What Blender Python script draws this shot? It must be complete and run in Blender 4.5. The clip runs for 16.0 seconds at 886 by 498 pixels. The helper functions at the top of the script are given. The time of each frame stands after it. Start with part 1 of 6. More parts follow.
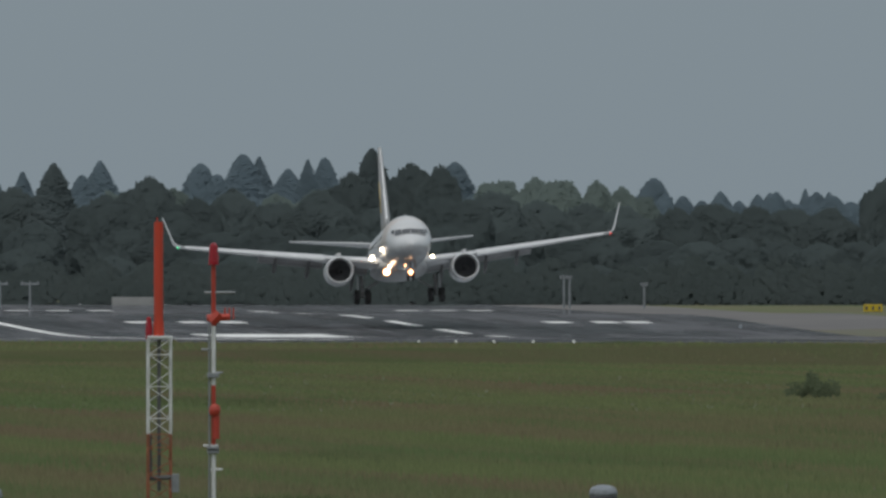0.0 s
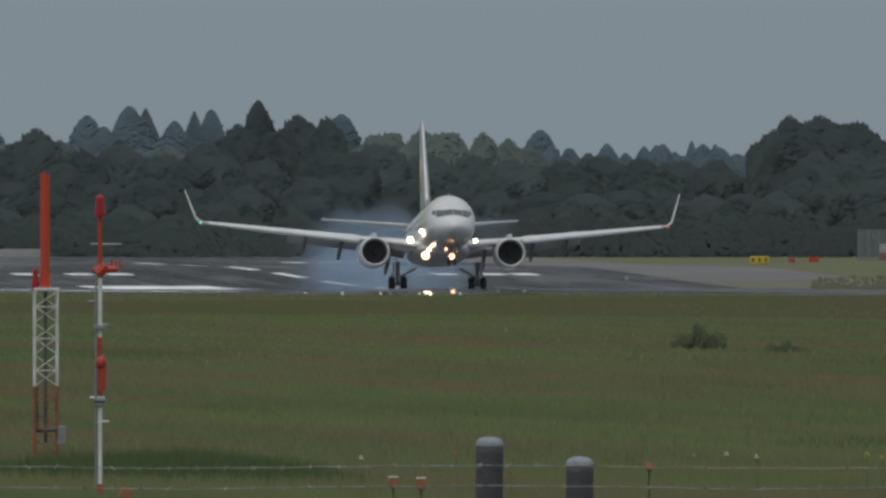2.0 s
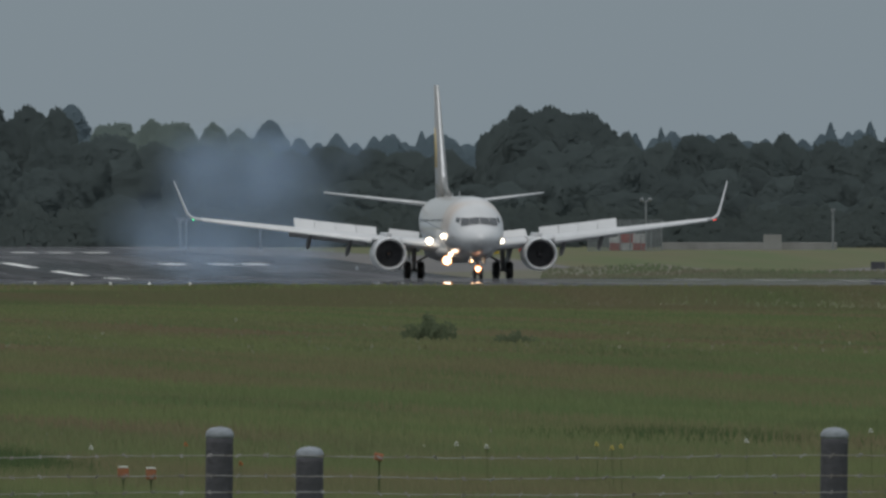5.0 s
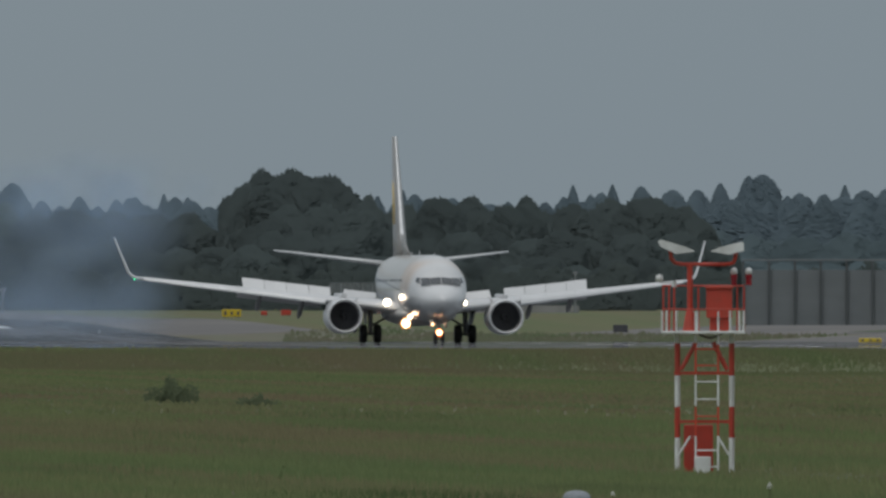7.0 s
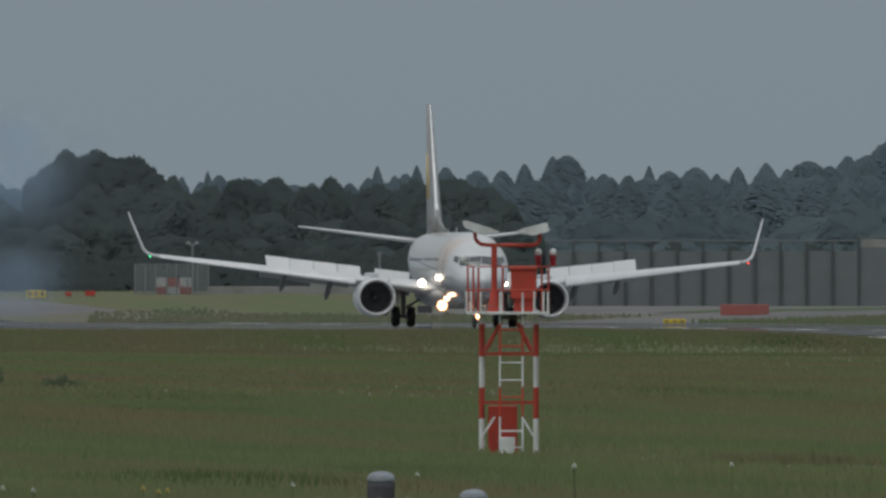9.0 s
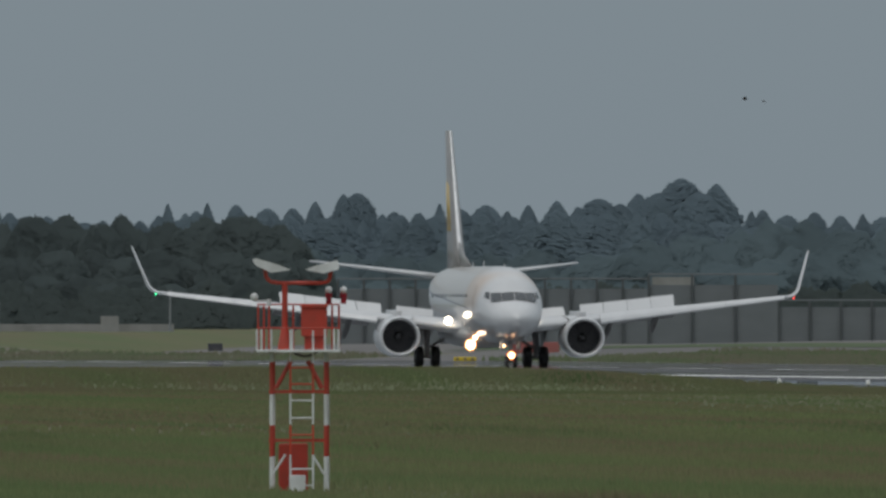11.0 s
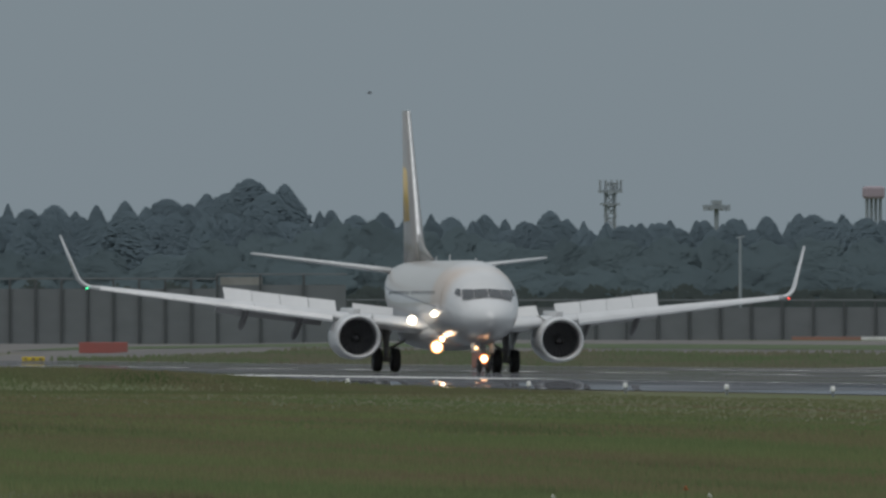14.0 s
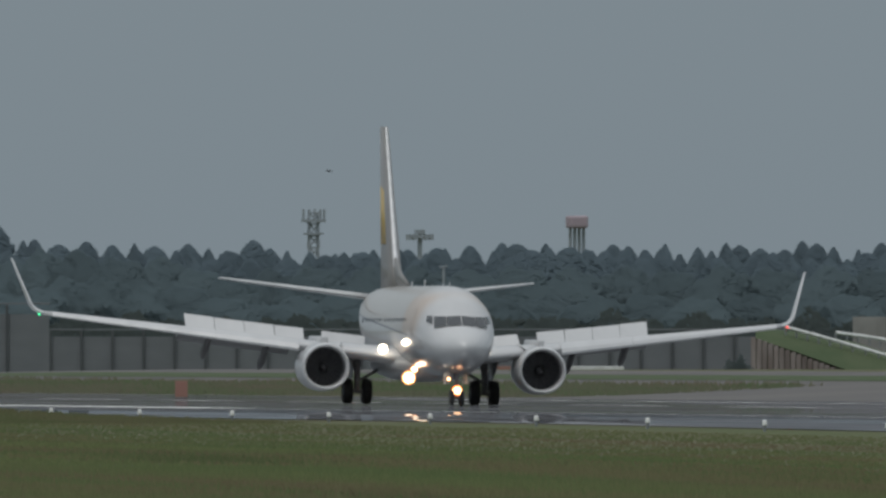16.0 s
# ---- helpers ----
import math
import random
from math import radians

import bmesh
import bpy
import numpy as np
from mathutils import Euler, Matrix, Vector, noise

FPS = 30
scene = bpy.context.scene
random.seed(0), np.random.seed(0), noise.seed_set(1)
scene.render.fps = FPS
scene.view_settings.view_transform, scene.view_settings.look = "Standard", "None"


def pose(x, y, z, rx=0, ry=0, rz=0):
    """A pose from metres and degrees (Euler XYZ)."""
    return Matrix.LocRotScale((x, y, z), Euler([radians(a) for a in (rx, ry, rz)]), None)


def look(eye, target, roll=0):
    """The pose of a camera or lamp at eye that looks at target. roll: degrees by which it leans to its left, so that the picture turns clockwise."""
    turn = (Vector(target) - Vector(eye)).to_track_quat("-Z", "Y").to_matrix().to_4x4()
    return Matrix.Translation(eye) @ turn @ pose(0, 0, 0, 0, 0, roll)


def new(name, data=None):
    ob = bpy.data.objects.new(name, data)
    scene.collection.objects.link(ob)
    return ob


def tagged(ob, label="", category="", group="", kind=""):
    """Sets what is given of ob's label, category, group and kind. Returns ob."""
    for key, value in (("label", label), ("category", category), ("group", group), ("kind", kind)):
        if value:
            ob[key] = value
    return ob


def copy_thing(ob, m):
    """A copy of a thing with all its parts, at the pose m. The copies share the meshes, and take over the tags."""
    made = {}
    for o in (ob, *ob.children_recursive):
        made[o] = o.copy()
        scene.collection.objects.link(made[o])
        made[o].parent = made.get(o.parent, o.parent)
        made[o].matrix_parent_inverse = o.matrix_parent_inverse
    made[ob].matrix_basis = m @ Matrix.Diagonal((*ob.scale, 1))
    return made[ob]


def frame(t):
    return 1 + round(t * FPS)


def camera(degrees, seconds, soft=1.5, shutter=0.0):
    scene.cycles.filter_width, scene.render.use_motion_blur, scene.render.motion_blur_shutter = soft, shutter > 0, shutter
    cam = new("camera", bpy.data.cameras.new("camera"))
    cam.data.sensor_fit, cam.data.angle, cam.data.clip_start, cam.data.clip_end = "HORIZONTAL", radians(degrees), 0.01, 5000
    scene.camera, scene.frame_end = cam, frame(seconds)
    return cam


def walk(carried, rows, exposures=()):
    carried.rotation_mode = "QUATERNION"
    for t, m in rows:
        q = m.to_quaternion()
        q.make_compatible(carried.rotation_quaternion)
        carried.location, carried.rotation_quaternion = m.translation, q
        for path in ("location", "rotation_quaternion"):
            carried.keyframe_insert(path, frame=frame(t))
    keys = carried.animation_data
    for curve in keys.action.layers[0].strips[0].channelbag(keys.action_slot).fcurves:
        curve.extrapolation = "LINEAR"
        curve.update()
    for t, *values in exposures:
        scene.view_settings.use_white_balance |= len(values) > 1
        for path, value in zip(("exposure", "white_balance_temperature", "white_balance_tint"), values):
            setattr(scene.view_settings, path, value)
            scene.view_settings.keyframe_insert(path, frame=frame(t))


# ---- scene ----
# A tripod camera beside an airfield, panning with a landing airliner.
F = 60000.0          # focal length in picture widths / 1568
EYE = Vector((0.0, 0.0, 2.35))
U0, V0 = -4013.0, 452.0


def way(u, v):
    """Unit direction at panorama bearing u and depression v."""
    az, dep = (u - U0) / F, (v - V0) / F
    return Vector((math.sin(az), math.cos(az), -math.tan(dep)))


def spot(u, v, r):
    """The place at bearing u and depression v at r metres over ground."""
    return EYE + way(u, v) * r


cam = camera(math.degrees(2 * math.atan(784 / F)), 16.0, soft=2.8)
PAN = [(0, 150, 77), (0.5, 148, 51), (1, 102, 28), (1.5, 0, 0), (2, -51, -8), (2.5, -154, -33), (3, -230, -61),
       (3.2, -252, -44), (5.3, -606, -17), (5.5, -659, 13), (6, -732, 72), (6.5, -859, 77), (7, -985, 86),
       (7.5, -1046, 93), (8, -1192, 85), (8.5, -1256, 61), (8.7, -1286, 48), (10.8, -1648, 122), (11, -1702, 119),
       (11.5, -1831, 85), (12, -1988, 82), (12.5, -2104, 61), (13, -2216, 88), (13.5, -2329, 115), (14, -2466, 119),
       (14.5, -2603, 130), (15, -2727, 128), (15.5, -2855, 133), (16, -2991, 171)]
walk(cam, [(t, look(EYE, spot(784 - a, 441 - b, 1000))) for t, a, b in PAN],
     exposures=[(0, 0.12), (3, 0.09), (8.5, 0.07), (11, 0.04), (16, 0.02)])

# ---- sky and light: an even overcast, brighter overhead than at the horizon ----
world = bpy.data.worlds.new("overcast")
scene.world = world
world.use_nodes = True
wn, wl = world.node_tree.nodes, world.node_tree.links
wn.clear()
w_out = wn.new("ShaderNodeOutputWorld")
w_bg = wn.new("ShaderNodeBackground")
w_sky = wn.new("ShaderNodeTexSky")
w_sky.sky_type, w_sky.sun_disc = "NISHITA", False
w_sky.sun_elevation, w_sky.sun_rotation = radians(64), radians(215)
w_sky.air_density, w_sky.dust_density = 1.5, 4.0
w_co = wn.new("ShaderNodeTexCoord")
w_sep = wn.new("ShaderNodeSeparateXYZ")
w_ramp = wn.new("ShaderNodeValToRGB")
w_ramp.color_ramp.elements[0].position, w_ramp.color_ramp.elements[0].color = 0.0, (2.05, 2.5, 2.82, 1)
w_ramp.color_ramp.elements[1].position, w_ramp.color_ramp.elements[1].color = 1.0, (6.8, 7.1, 7.3, 1)
w_mix = wn.new("ShaderNodeMix")
w_mix.data_type = "RGBA"
w_mix.inputs[0].default_value = 0.94
w_bg.inputs[1].default_value = 0.1
wl.new(w_co.outputs["Generated"], w_sep.inputs[0])
wl.new(w_sep.outputs[2], w_ramp.inputs[0])
wl.new(w_sky.outputs[0], w_mix.inputs[6])
wl.new(w_ramp.outputs[0], w_mix.inputs[7])
wl.new(w_mix.outputs[2], w_bg.inputs[0])
wl.new(w_bg.outputs[0], w_out.inputs[0])
sun = new("sun", bpy.data.lights.new("sun", "SUN"))
sun.data.energy, sun.data.angle, sun.data.color = 0.85, radians(40), (1.0, 0.97, 0.93)
sun.matrix_world = look((-38, -52, 130), (0, 0, 0))
# ---- materials ----
def material(name, base, second=None, scale=(1, 1, 1), detail=4.0, rough=0.6, metal=0.0, bump=0.0, bump_scale=20.0,
             contrast=(0.35, 0.65), third=None, third_scale=None, island=0.0, spec=0.5, coat=0.0, obj_random=0.0, spray=None, through_light=0.45):
    m = bpy.data.materials.new(name)
    m.use_nodes = True
    n, l = m.node_tree.nodes, m.node_tree.links
    b = n["Principled BSDF"]
    b.inputs["Roughness"].default_value, b.inputs["Metallic"].default_value = rough, metal
    b.inputs["Specular IOR Level"].default_value = spec
    b.inputs["Coat Weight"].default_value = coat
    co = n.new("ShaderNodeTexCoord")
    rgb = n.new("ShaderNodeRGB")
    rgb.outputs[0].default_value = (*base, 1)
    out = rgb.outputs[0]

    def layer(out, colour, sc, lo, hi):
        mp = n.new("ShaderNodeMapping")
        mp.inputs["Scale"].default_value = sc
        no = n.new("ShaderNodeTexNoise")
        no.inputs["Scale"].default_value, no.inputs["Detail"].default_value = 1.0, detail
        ra = n.new("ShaderNodeMapRange")
        ra.inputs[1].default_value, ra.inputs[2].default_value = lo, hi
        mx = n.new("ShaderNodeMix")
        mx.data_type = "RGBA"
        mx.inputs[7].default_value = (*colour, 1)
        l.new(co.outputs["Object"], mp.inputs[0])
        l.new(mp.outputs[0], no.inputs["Vector"])
        l.new(no.outputs[0], ra.inputs[0])
        l.new(ra.outputs[0], mx.inputs[0])
        l.new(out, mx.inputs[6])
        return mx.outputs[2]
    if second:
        out = layer(out, second, scale, *contrast)
    if third:
        out = layer(out, third, third_scale, 0.45, 0.7)
    if island or obj_random:
        hs = n.new("ShaderNodeHueSaturation")
        if island:
            src = n.new("ShaderNodeNewGeometry").outputs["Random Per Island"]
        else:
            src = n.new("ShaderNodeObjectInfo").outputs["Random"]
        ra = n.new("ShaderNodeMapRange")
        k = island or obj_random
        ra.inputs[3].default_value, ra.inputs[4].default_value = 1 - k, 1 + k
        l.new(src, ra.inputs[0])
        l.new(ra.outputs[0], hs.inputs["Value"])
        l.new(out, hs.inputs["Color"])
        out = hs.outputs[0]
    l.new(out, b.inputs["Base Color"])
    if spray:
        # leaves turn their faces to the light: soften the facets' own normals
        keep, turn = spray
        geo = n.new("ShaderNodeNewGeometry")
        sc = n.new("ShaderNodeVectorMath")
        sc.operation = "SCALE"
        sc.inputs["Scale"].default_value = keep
        ad = n.new("ShaderNodeVectorMath")
        ad.inputs[1].default_value = turn
        no = n.new("ShaderNodeVectorMath")
        no.operation = "NORMALIZE"
        l.new(geo.outputs["Normal"], sc.inputs[0])
        l.new(sc.outputs[0], ad.inputs[0])
        l.new(ad.outputs[0], no.inputs[0])
        l.new(no.outputs[0], b.inputs["Normal"])
        tl = n.new("ShaderNodeBsdfTranslucent")
        mx = n.new("ShaderNodeMixShader")
        mx.inputs[0].default_value = through_light
        l.new(out, tl.inputs[0])
        l.new(b.outputs[0], mx.inputs[1])
        l.new(tl.outputs[0], mx.inputs[2])
        l.new(mx.outputs[0], n["Material Output"].inputs[0])
    if bump:
        no = n.new("ShaderNodeTexNoise")
        no.inputs["Scale"].default_value, no.inputs["Detail"].default_value = bump_scale, 5
        bp = n.new("ShaderNodeBump")
        bp.inputs["Strength"].default_value, bp.inputs["Distance"].default_value = bump, 0.02
        l.new(co.outputs["Object"], no.inputs["Vector"])
        l.new(no.outputs[0], bp.inputs["Height"])
        l.new(bp.outputs[0], b.inputs["Normal"])
    return m


def glow(name, colour, power):
    m = bpy.data.materials.new(name)
    m.use_nodes = True
    b = m.node_tree.nodes["Principled BSDF"]
    b.inputs["Base Color"].default_value = (*colour, 1)
    b.inputs["Emission Color"].default_value = (*colour, 1)
    b.inputs["Emission Strength"].default_value = power
    return m


M_SOIL = material("soil_and_turf", (0.118, 0.13, 0.07), (0.128, 0.118, 0.074), (0.1, 0.005, 0.0), rough=0.95,
                  third=(0.1, 0.125, 0.062), third_scale=(0.2, 0.006, 0.0), bump=0.4, bump_scale=3, spec=0.1)
M_GRASS = material("meadow_grass", (0.158, 0.19, 0.086), (0.18, 0.154, 0.095), (0.18, 0.0048, 0.0), rough=0.85, detail=2,
                   third=(0.125, 0.173, 0.076), third_scale=(0.3, 0.0075, 0.0), island=0.1, spec=0.1, contrast=(0.38, 0.66),
                   spray=(0.1, (0.0, -0.3, 0.9)))
M_HAY = material("brown_uncut_grass", (0.143, 0.15, 0.081), (0.158, 0.138, 0.086), (0.18, 0.0048, 0.0), rough=0.85, detail=2, third=(0.118, 0.15, 0.07), third_scale=(0.25, 0.01, 0.0), island=0.04, spec=0.1, contrast=(0.38, 0.66), spray=(0.1, (0.0, -0.3, 0.9)))
# brown verge grass, greyed so that the colour holds the haze over it
M_VERGE = material("hazed_verge_grass", (0.155, 0.168, 0.112), (0.175, 0.162, 0.12), (0.25, 0.02, 0.0), rough=0.85, detail=2, third=(0.12, 0.17, 0.085), third_scale=(0.3, 0.015, 0.0), spec=0.1, contrast=(0.38, 0.66), spray=(0.22, (0.0, -0.3, 0.9)))
M_BANK = material("bank_turf", (0.075, 0.105, 0.058), (0.095, 0.12, 0.07), (0.5, 0.5, 0.5), rough=0.95, spec=0.1)
# dry turf with the same haze greyed into its colour
M_DRYTURF = material("hazed_dry_turf", (0.13, 0.135, 0.1), (0.145, 0.135, 0.105), (0.3, 0.02, 0.0), rough=0.95, bump=0.4, bump_scale=3, spec=0.1)
M_ASPHALT = material("wet_asphalt", (0.112, 0.117, 0.126), (0.146, 0.151, 0.162), (0.12, 0.03, 1), rough=0.9, detail=6,
                     third=(0.075, 0.077, 0.082), third_scale=(0.5, 0.012, 1), spec=0.0)


def wet_film(m, dry, wet):
    """A film of water that mirrors in patches drawn out along the runway."""
    n, l = m.node_tree.nodes, m.node_tree.links
    b = n["Principled BSDF"]
    co = n.new("ShaderNodeTexCoord")
    mp = n.new("ShaderNodeMapping")
    mp.inputs["Scale"].default_value = (0.16, 0.011, 1)
    no = n.new("ShaderNodeTexNoise")
    no.inputs["Scale"].default_value, no.inputs["Detail"].default_value = 1.0, 5
    ra = n.new("ShaderNodeMapRange")
    ra.inputs[1].default_value, ra.inputs[2].default_value = 0.4, 0.62
    ra.inputs[3].default_value, ra.inputs[4].default_value = dry, wet
    gl = n.new("ShaderNodeBsdfGlossy")
    gl.inputs["Roughness"].default_value = 0.0
    gl.inputs["Color"].default_value = (0.9, 0.92, 0.95, 1)
    mx = n.new("ShaderNodeMixShader")
    l.new(co.outputs["Object"], mp.inputs[0])
    l.new(mp.outputs[0], no.inputs["Vector"])
    l.new(no.outputs[0], ra.inputs[0])
    l.new(ra.outputs[0], mx.inputs[0])
    l.new(b.outputs[0], mx.inputs[1])
    l.new(gl.outputs[0], mx.inputs[2])
    l.new(mx.outputs[0], n["Material Output"].inputs[0])


wet_film(M_ASPHALT, 0.12, 0.55)
M_TAXI = material("damp_taxiway_asphalt", (0.15, 0.149, 0.15), (0.178, 0.174, 0.17), (0.08, 0.03, 1), rough=0.95, spec=0.0)
M_PAINT = material("runway_paint", (0.72, 0.73, 0.72), (0.45, 0.46, 0.46), (0.3, 0.08, 1), rough=0.9, spec=0.0, contrast=(0.5, 0.75))
M_WHITE = material("white_aircraft_paint", (0.56, 0.57, 0.58), (0.5, 0.51, 0.52), (0.8, 0.3, 0.8), rough=0.28, coat=0.4)
M_GREY = material("light_grey_aircraft_paint", (0.42, 0.43, 0.44), (0.36, 0.37, 0.38), (0.9, 0.4, 0.9), rough=0.35)
# airframe grey taken darker, to put the shade under the wing into the flaps
M_FLAP = material("flap_shade_grey", (0.24, 0.245, 0.25), (0.2, 0.205, 0.21), (0.9, 0.4, 0.9), rough=0.4)
M_DARK = material("dark_grey_composite", (0.07, 0.07, 0.075), (0.1, 0.1, 0.1), (2, 1, 2), rough=0.5)
M_METAL = material("polished_lip_metal", (0.66, 0.67, 0.68), (0.56, 0.57, 0.58), (3, 3, 3), rough=0.35, metal=0.25)
M_STEEL = material("landing_gear_steel", (0.3, 0.3, 0.31), (0.2, 0.2, 0.2), (5, 5, 5), rough=0.4, metal=0.4)
M_TYRE = material("tyre_rubber", (0.022, 0.022, 0.023), (0.04, 0.04, 0.04), (4, 4, 4), rough=0.7)
M_FAN = material("titanium_fan", (0.1, 0.1, 0.105), (0.07, 0.07, 0.075), (6, 6, 6), rough=0.6)
M_DUCT = material("intake_lining", (0.2, 0.2, 0.21), (0.16, 0.16, 0.17), (4, 4, 4), rough=0.6)
M_GLASS = material("cockpit_glass", (0.055, 0.062, 0.07), rough=0.08, spec=0.8)
M_RED = material("faded_signal_red", (0.48, 0.045, 0.025), (0.36, 0.05, 0.03), (4, 4, 3), rough=0.5, bump=0.1)
M_ORANGE = material("signal_orange_red", (0.55, 0.052, 0.022), (0.45, 0.055, 0.028), (4, 4, 3), rough=0.5)
M_RUST = material("dull_orange_paint", (0.3, 0.095, 0.04), (0.22, 0.085, 0.045), (5, 5, 3), rough=0.6)
M_RWHITE = material("mast_white_paint", (0.74, 0.76, 0.76), (0.55, 0.56, 0.55), (5, 5, 3), rough=0.5)
M_LAMPRED = material("red_obstruction_glass", (0.35, 0.012, 0.02), (0.25, 0.01, 0.02), (9, 9, 9), rough=0.2)
M_ZINC = material("galvanised_steel", (0.3, 0.32, 0.33), (0.22, 0.23, 0.24), (6, 6, 6), rough=0.45, metal=0.5)
M_POST = material("dark_weathered_post", (0.05, 0.051, 0.058), (0.078, 0.079, 0.088), (9, 9, 2.5), rough=0.9, bump=0.5, bump_scale=40)
M_POSTTOP = material("weathered_post_top", (0.27, 0.3, 0.33), (0.2, 0.22, 0.24), (14, 14, 14), rough=0.8, bump=0.4, bump_scale=50)
M_WIRE = material("rusty_fence_wire", (0.3, 0.31, 0.31), (0.16, 0.14, 0.12), (8, 8, 8), rough=0.6)
M_CONC = material("weathered_concrete", (0.3, 0.3, 0.29), (0.22, 0.22, 0.21), (0.5, 0.5, 0.4), rough=0.9, bump=0.3, bump_scale=4)
M_FENCEPOST = material("dark_fence_post_paint", (0.085, 0.094, 0.1), (0.075, 0.083, 0.09), (0.5, 0.5, 0.5), rough=0.7)
# panel grey tinted blue to paint in the hazy air before it
M_FENCE = material("hazed_blast_fence", (0.168, 0.183, 0.197), (0.15, 0.165, 0.178), (0.4, 0.4, 0.8), rough=0.8)
CANOPY = (0.1, (-0.05, -0.8, 0.5))
M_LEAF = material("broadleaf_foliage", (0.095, 0.118, 0.118), (0.085, 0.106, 0.107), (0.22, 0.22, 0.22), rough=0.9, obj_random=0.12, spec=0.05, spray=CANOPY, through_light=0.3)
# broadleaf leaves lifted and blued so their colour carries the haze
M_LEAF_HAZED = material("hazed_broadleaf_foliage", (0.136, 0.18, 0.197), (0.124, 0.166, 0.183), (0.22, 0.22, 0.22), rough=0.9, obj_random=0.1, spec=0.05, spray=CANOPY, through_light=0.3)
M_LEAF_PALE = material("bamboo_foliage", (0.165, 0.205, 0.19), (0.14, 0.178, 0.168), (0.2, 0.2, 0.2), rough=0.9, obj_random=0.14, spec=0.05, spray=CANOPY, through_light=0.3)
M_CEDAR = material("cedar_foliage", (0.098, 0.12, 0.122), (0.086, 0.108, 0.11), (0.3, 0.3, 0.3), rough=0.9, obj_random=0.15, spec=0.05, spray=CANOPY, through_light=0.3)
# cedar colour again, with distance haze painted in as paler blue
M_CEDAR_HAZED = material("hazed_cedar_foliage", (0.156, 0.206, 0.238), (0.144, 0.192, 0.222), (0.2, 0.2, 0.2), rough=0.9, obj_random=0.07, spec=0.05, spray=CANOPY, through_light=0.3)
M_BARK = material("bark", (0.08, 0.065, 0.05), (0.05, 0.04, 0.035), (3, 3, 1), rough=0.95)
M_YELLOW = material("sign_yellow", (0.62, 0.45, 0.02), (0.5, 0.36, 0.02), (3, 3, 3), rough=0.5)
M_BIRD = material("dark_feathers", (0.03, 0.03, 0.032), (0.05, 0.045, 0.04), (9, 9, 9), rough=0.9)
M_LANDING = glow("landing_light_glow", (1.0, 0.84, 0.62), 8.0)
M_AMBER = glow("taxi_light_glow", (1.0, 0.6, 0.32), 6.0)
M_HALO = glow("warm_lamp_glare", (1.0, 0.45, 0.16), 1.8)
M_HALORED = glow("amber_lamp_glare", (1.0, 0.28, 0.08), 1.0)
M_RUNLIGHT = material("runway_light_glass", (0.75, 0.76, 0.74), rough=0.2)
M_NAVG = glow("green_navigation_glow", (0.05, 0.9, 0.35), 2.0)
M_NAVR = glow("red_navigation_glow", (1.0, 0.06, 0.04), 2.0)

M_RUBBER = material("tyre_rubber_deposit", (0.07, 0.072, 0.077), (0.1, 0.103, 0.108), (0.9, 0.02, 1), rough=0.8, spec=0.0)
wet_film(M_RUBBER, 0.1, 0.4)

# ---- mesh helpers ----
def mesh_of(name, verts, faces, mat, smooth=False):
    me = bpy.data.meshes.new(name)
    me.from_pydata([tuple(v) for v in verts], [], faces)
    me.materials.append(mat)
    if smooth:
        me.polygons.foreach_set("use_smooth", [True] * len(me.polygons))
    me.update()
    return me


def part(name, bm, mat, parent=None, label="", smooth=False):
    """Links a bmesh (or a pair of vertices and faces) as one mesh object under a thing."""
    if isinstance(bm, tuple):
        me = mesh_of(name, bm[0], bm[1], mat, smooth)
    else:
        me = bpy.data.meshes.new(name)
        bm.to_mesh(me)
        bm.free()
        me.materials.append(mat)
        if smooth:
            me.polygons.foreach_set("use_smooth", [True] * len(me.polygons))
    ob = new(name, me)
    if parent:
        ob.parent = parent
    if label:
        tagged(ob, label)
    return ob


def box(bm, x0, x1, y0, y1, z0, z1, bevel=0.0, m=None):
    r = bmesh.ops.create_cube(bm, size=1.0)
    mat = Matrix.Translation(((x0 + x1) / 2, (y0 + y1) / 2, (z0 + z1) / 2)) @ Matrix.Diagonal((x1 - x0, y1 - y0, z1 - z0, 1))
    bmesh.ops.transform(bm, matrix=(m @ mat) if m else mat, verts=r["verts"])
    if bevel:
        es = list({e for v in r["verts"] for e in v.link_edges})
        bmesh.ops.bevel(bm, geom=es, offset=bevel, segments=2, affect="EDGES", profile=0.5)
    return bm


def rod(bm, a, b, r, r2=None, n=8):
    a, b = Vector(a), Vector(b)
    d = b - a
    res = bmesh.ops.create_cone(bm, cap_ends=True, segments=n, radius1=r, radius2=r if r2 is None else r2, depth=d.length)
    m = Matrix.Translation((a + b) / 2) @ d.to_track_quat("Z", "Y").to_matrix().to_4x4()
    bmesh.ops.transform(bm, matrix=m, verts=res["verts"])
    return bm


def ball(bm, c, r, sub=2, sc=(1, 1, 1)):
    res = bmesh.ops.create_icosphere(bm, subdivisions=sub, radius=r)
    bmesh.ops.transform(bm, matrix=Matrix.Translation(c) @ Matrix.Diagonal((*sc, 1)), verts=res["verts"])
    return bm


def loft(rings, caps=True, closed=True):
    """Vertices and faces of a skin through rings of equal count."""
    n = len(rings[0])
    verts = [p for r in rings for p in r]
    faces = []
    for i in range(len(rings) - 1):
        for j in range(n if closed else n - 1):
            a, b = i * n + j, i * n + (j + 1) % n
            faces.append((a, b, b + n, a + n))
    if caps:
        faces.append(tuple(range(n - 1, -1, -1)))
        faces.append(tuple(range((len(rings) - 1) * n, len(rings) * n)))
    return verts, faces


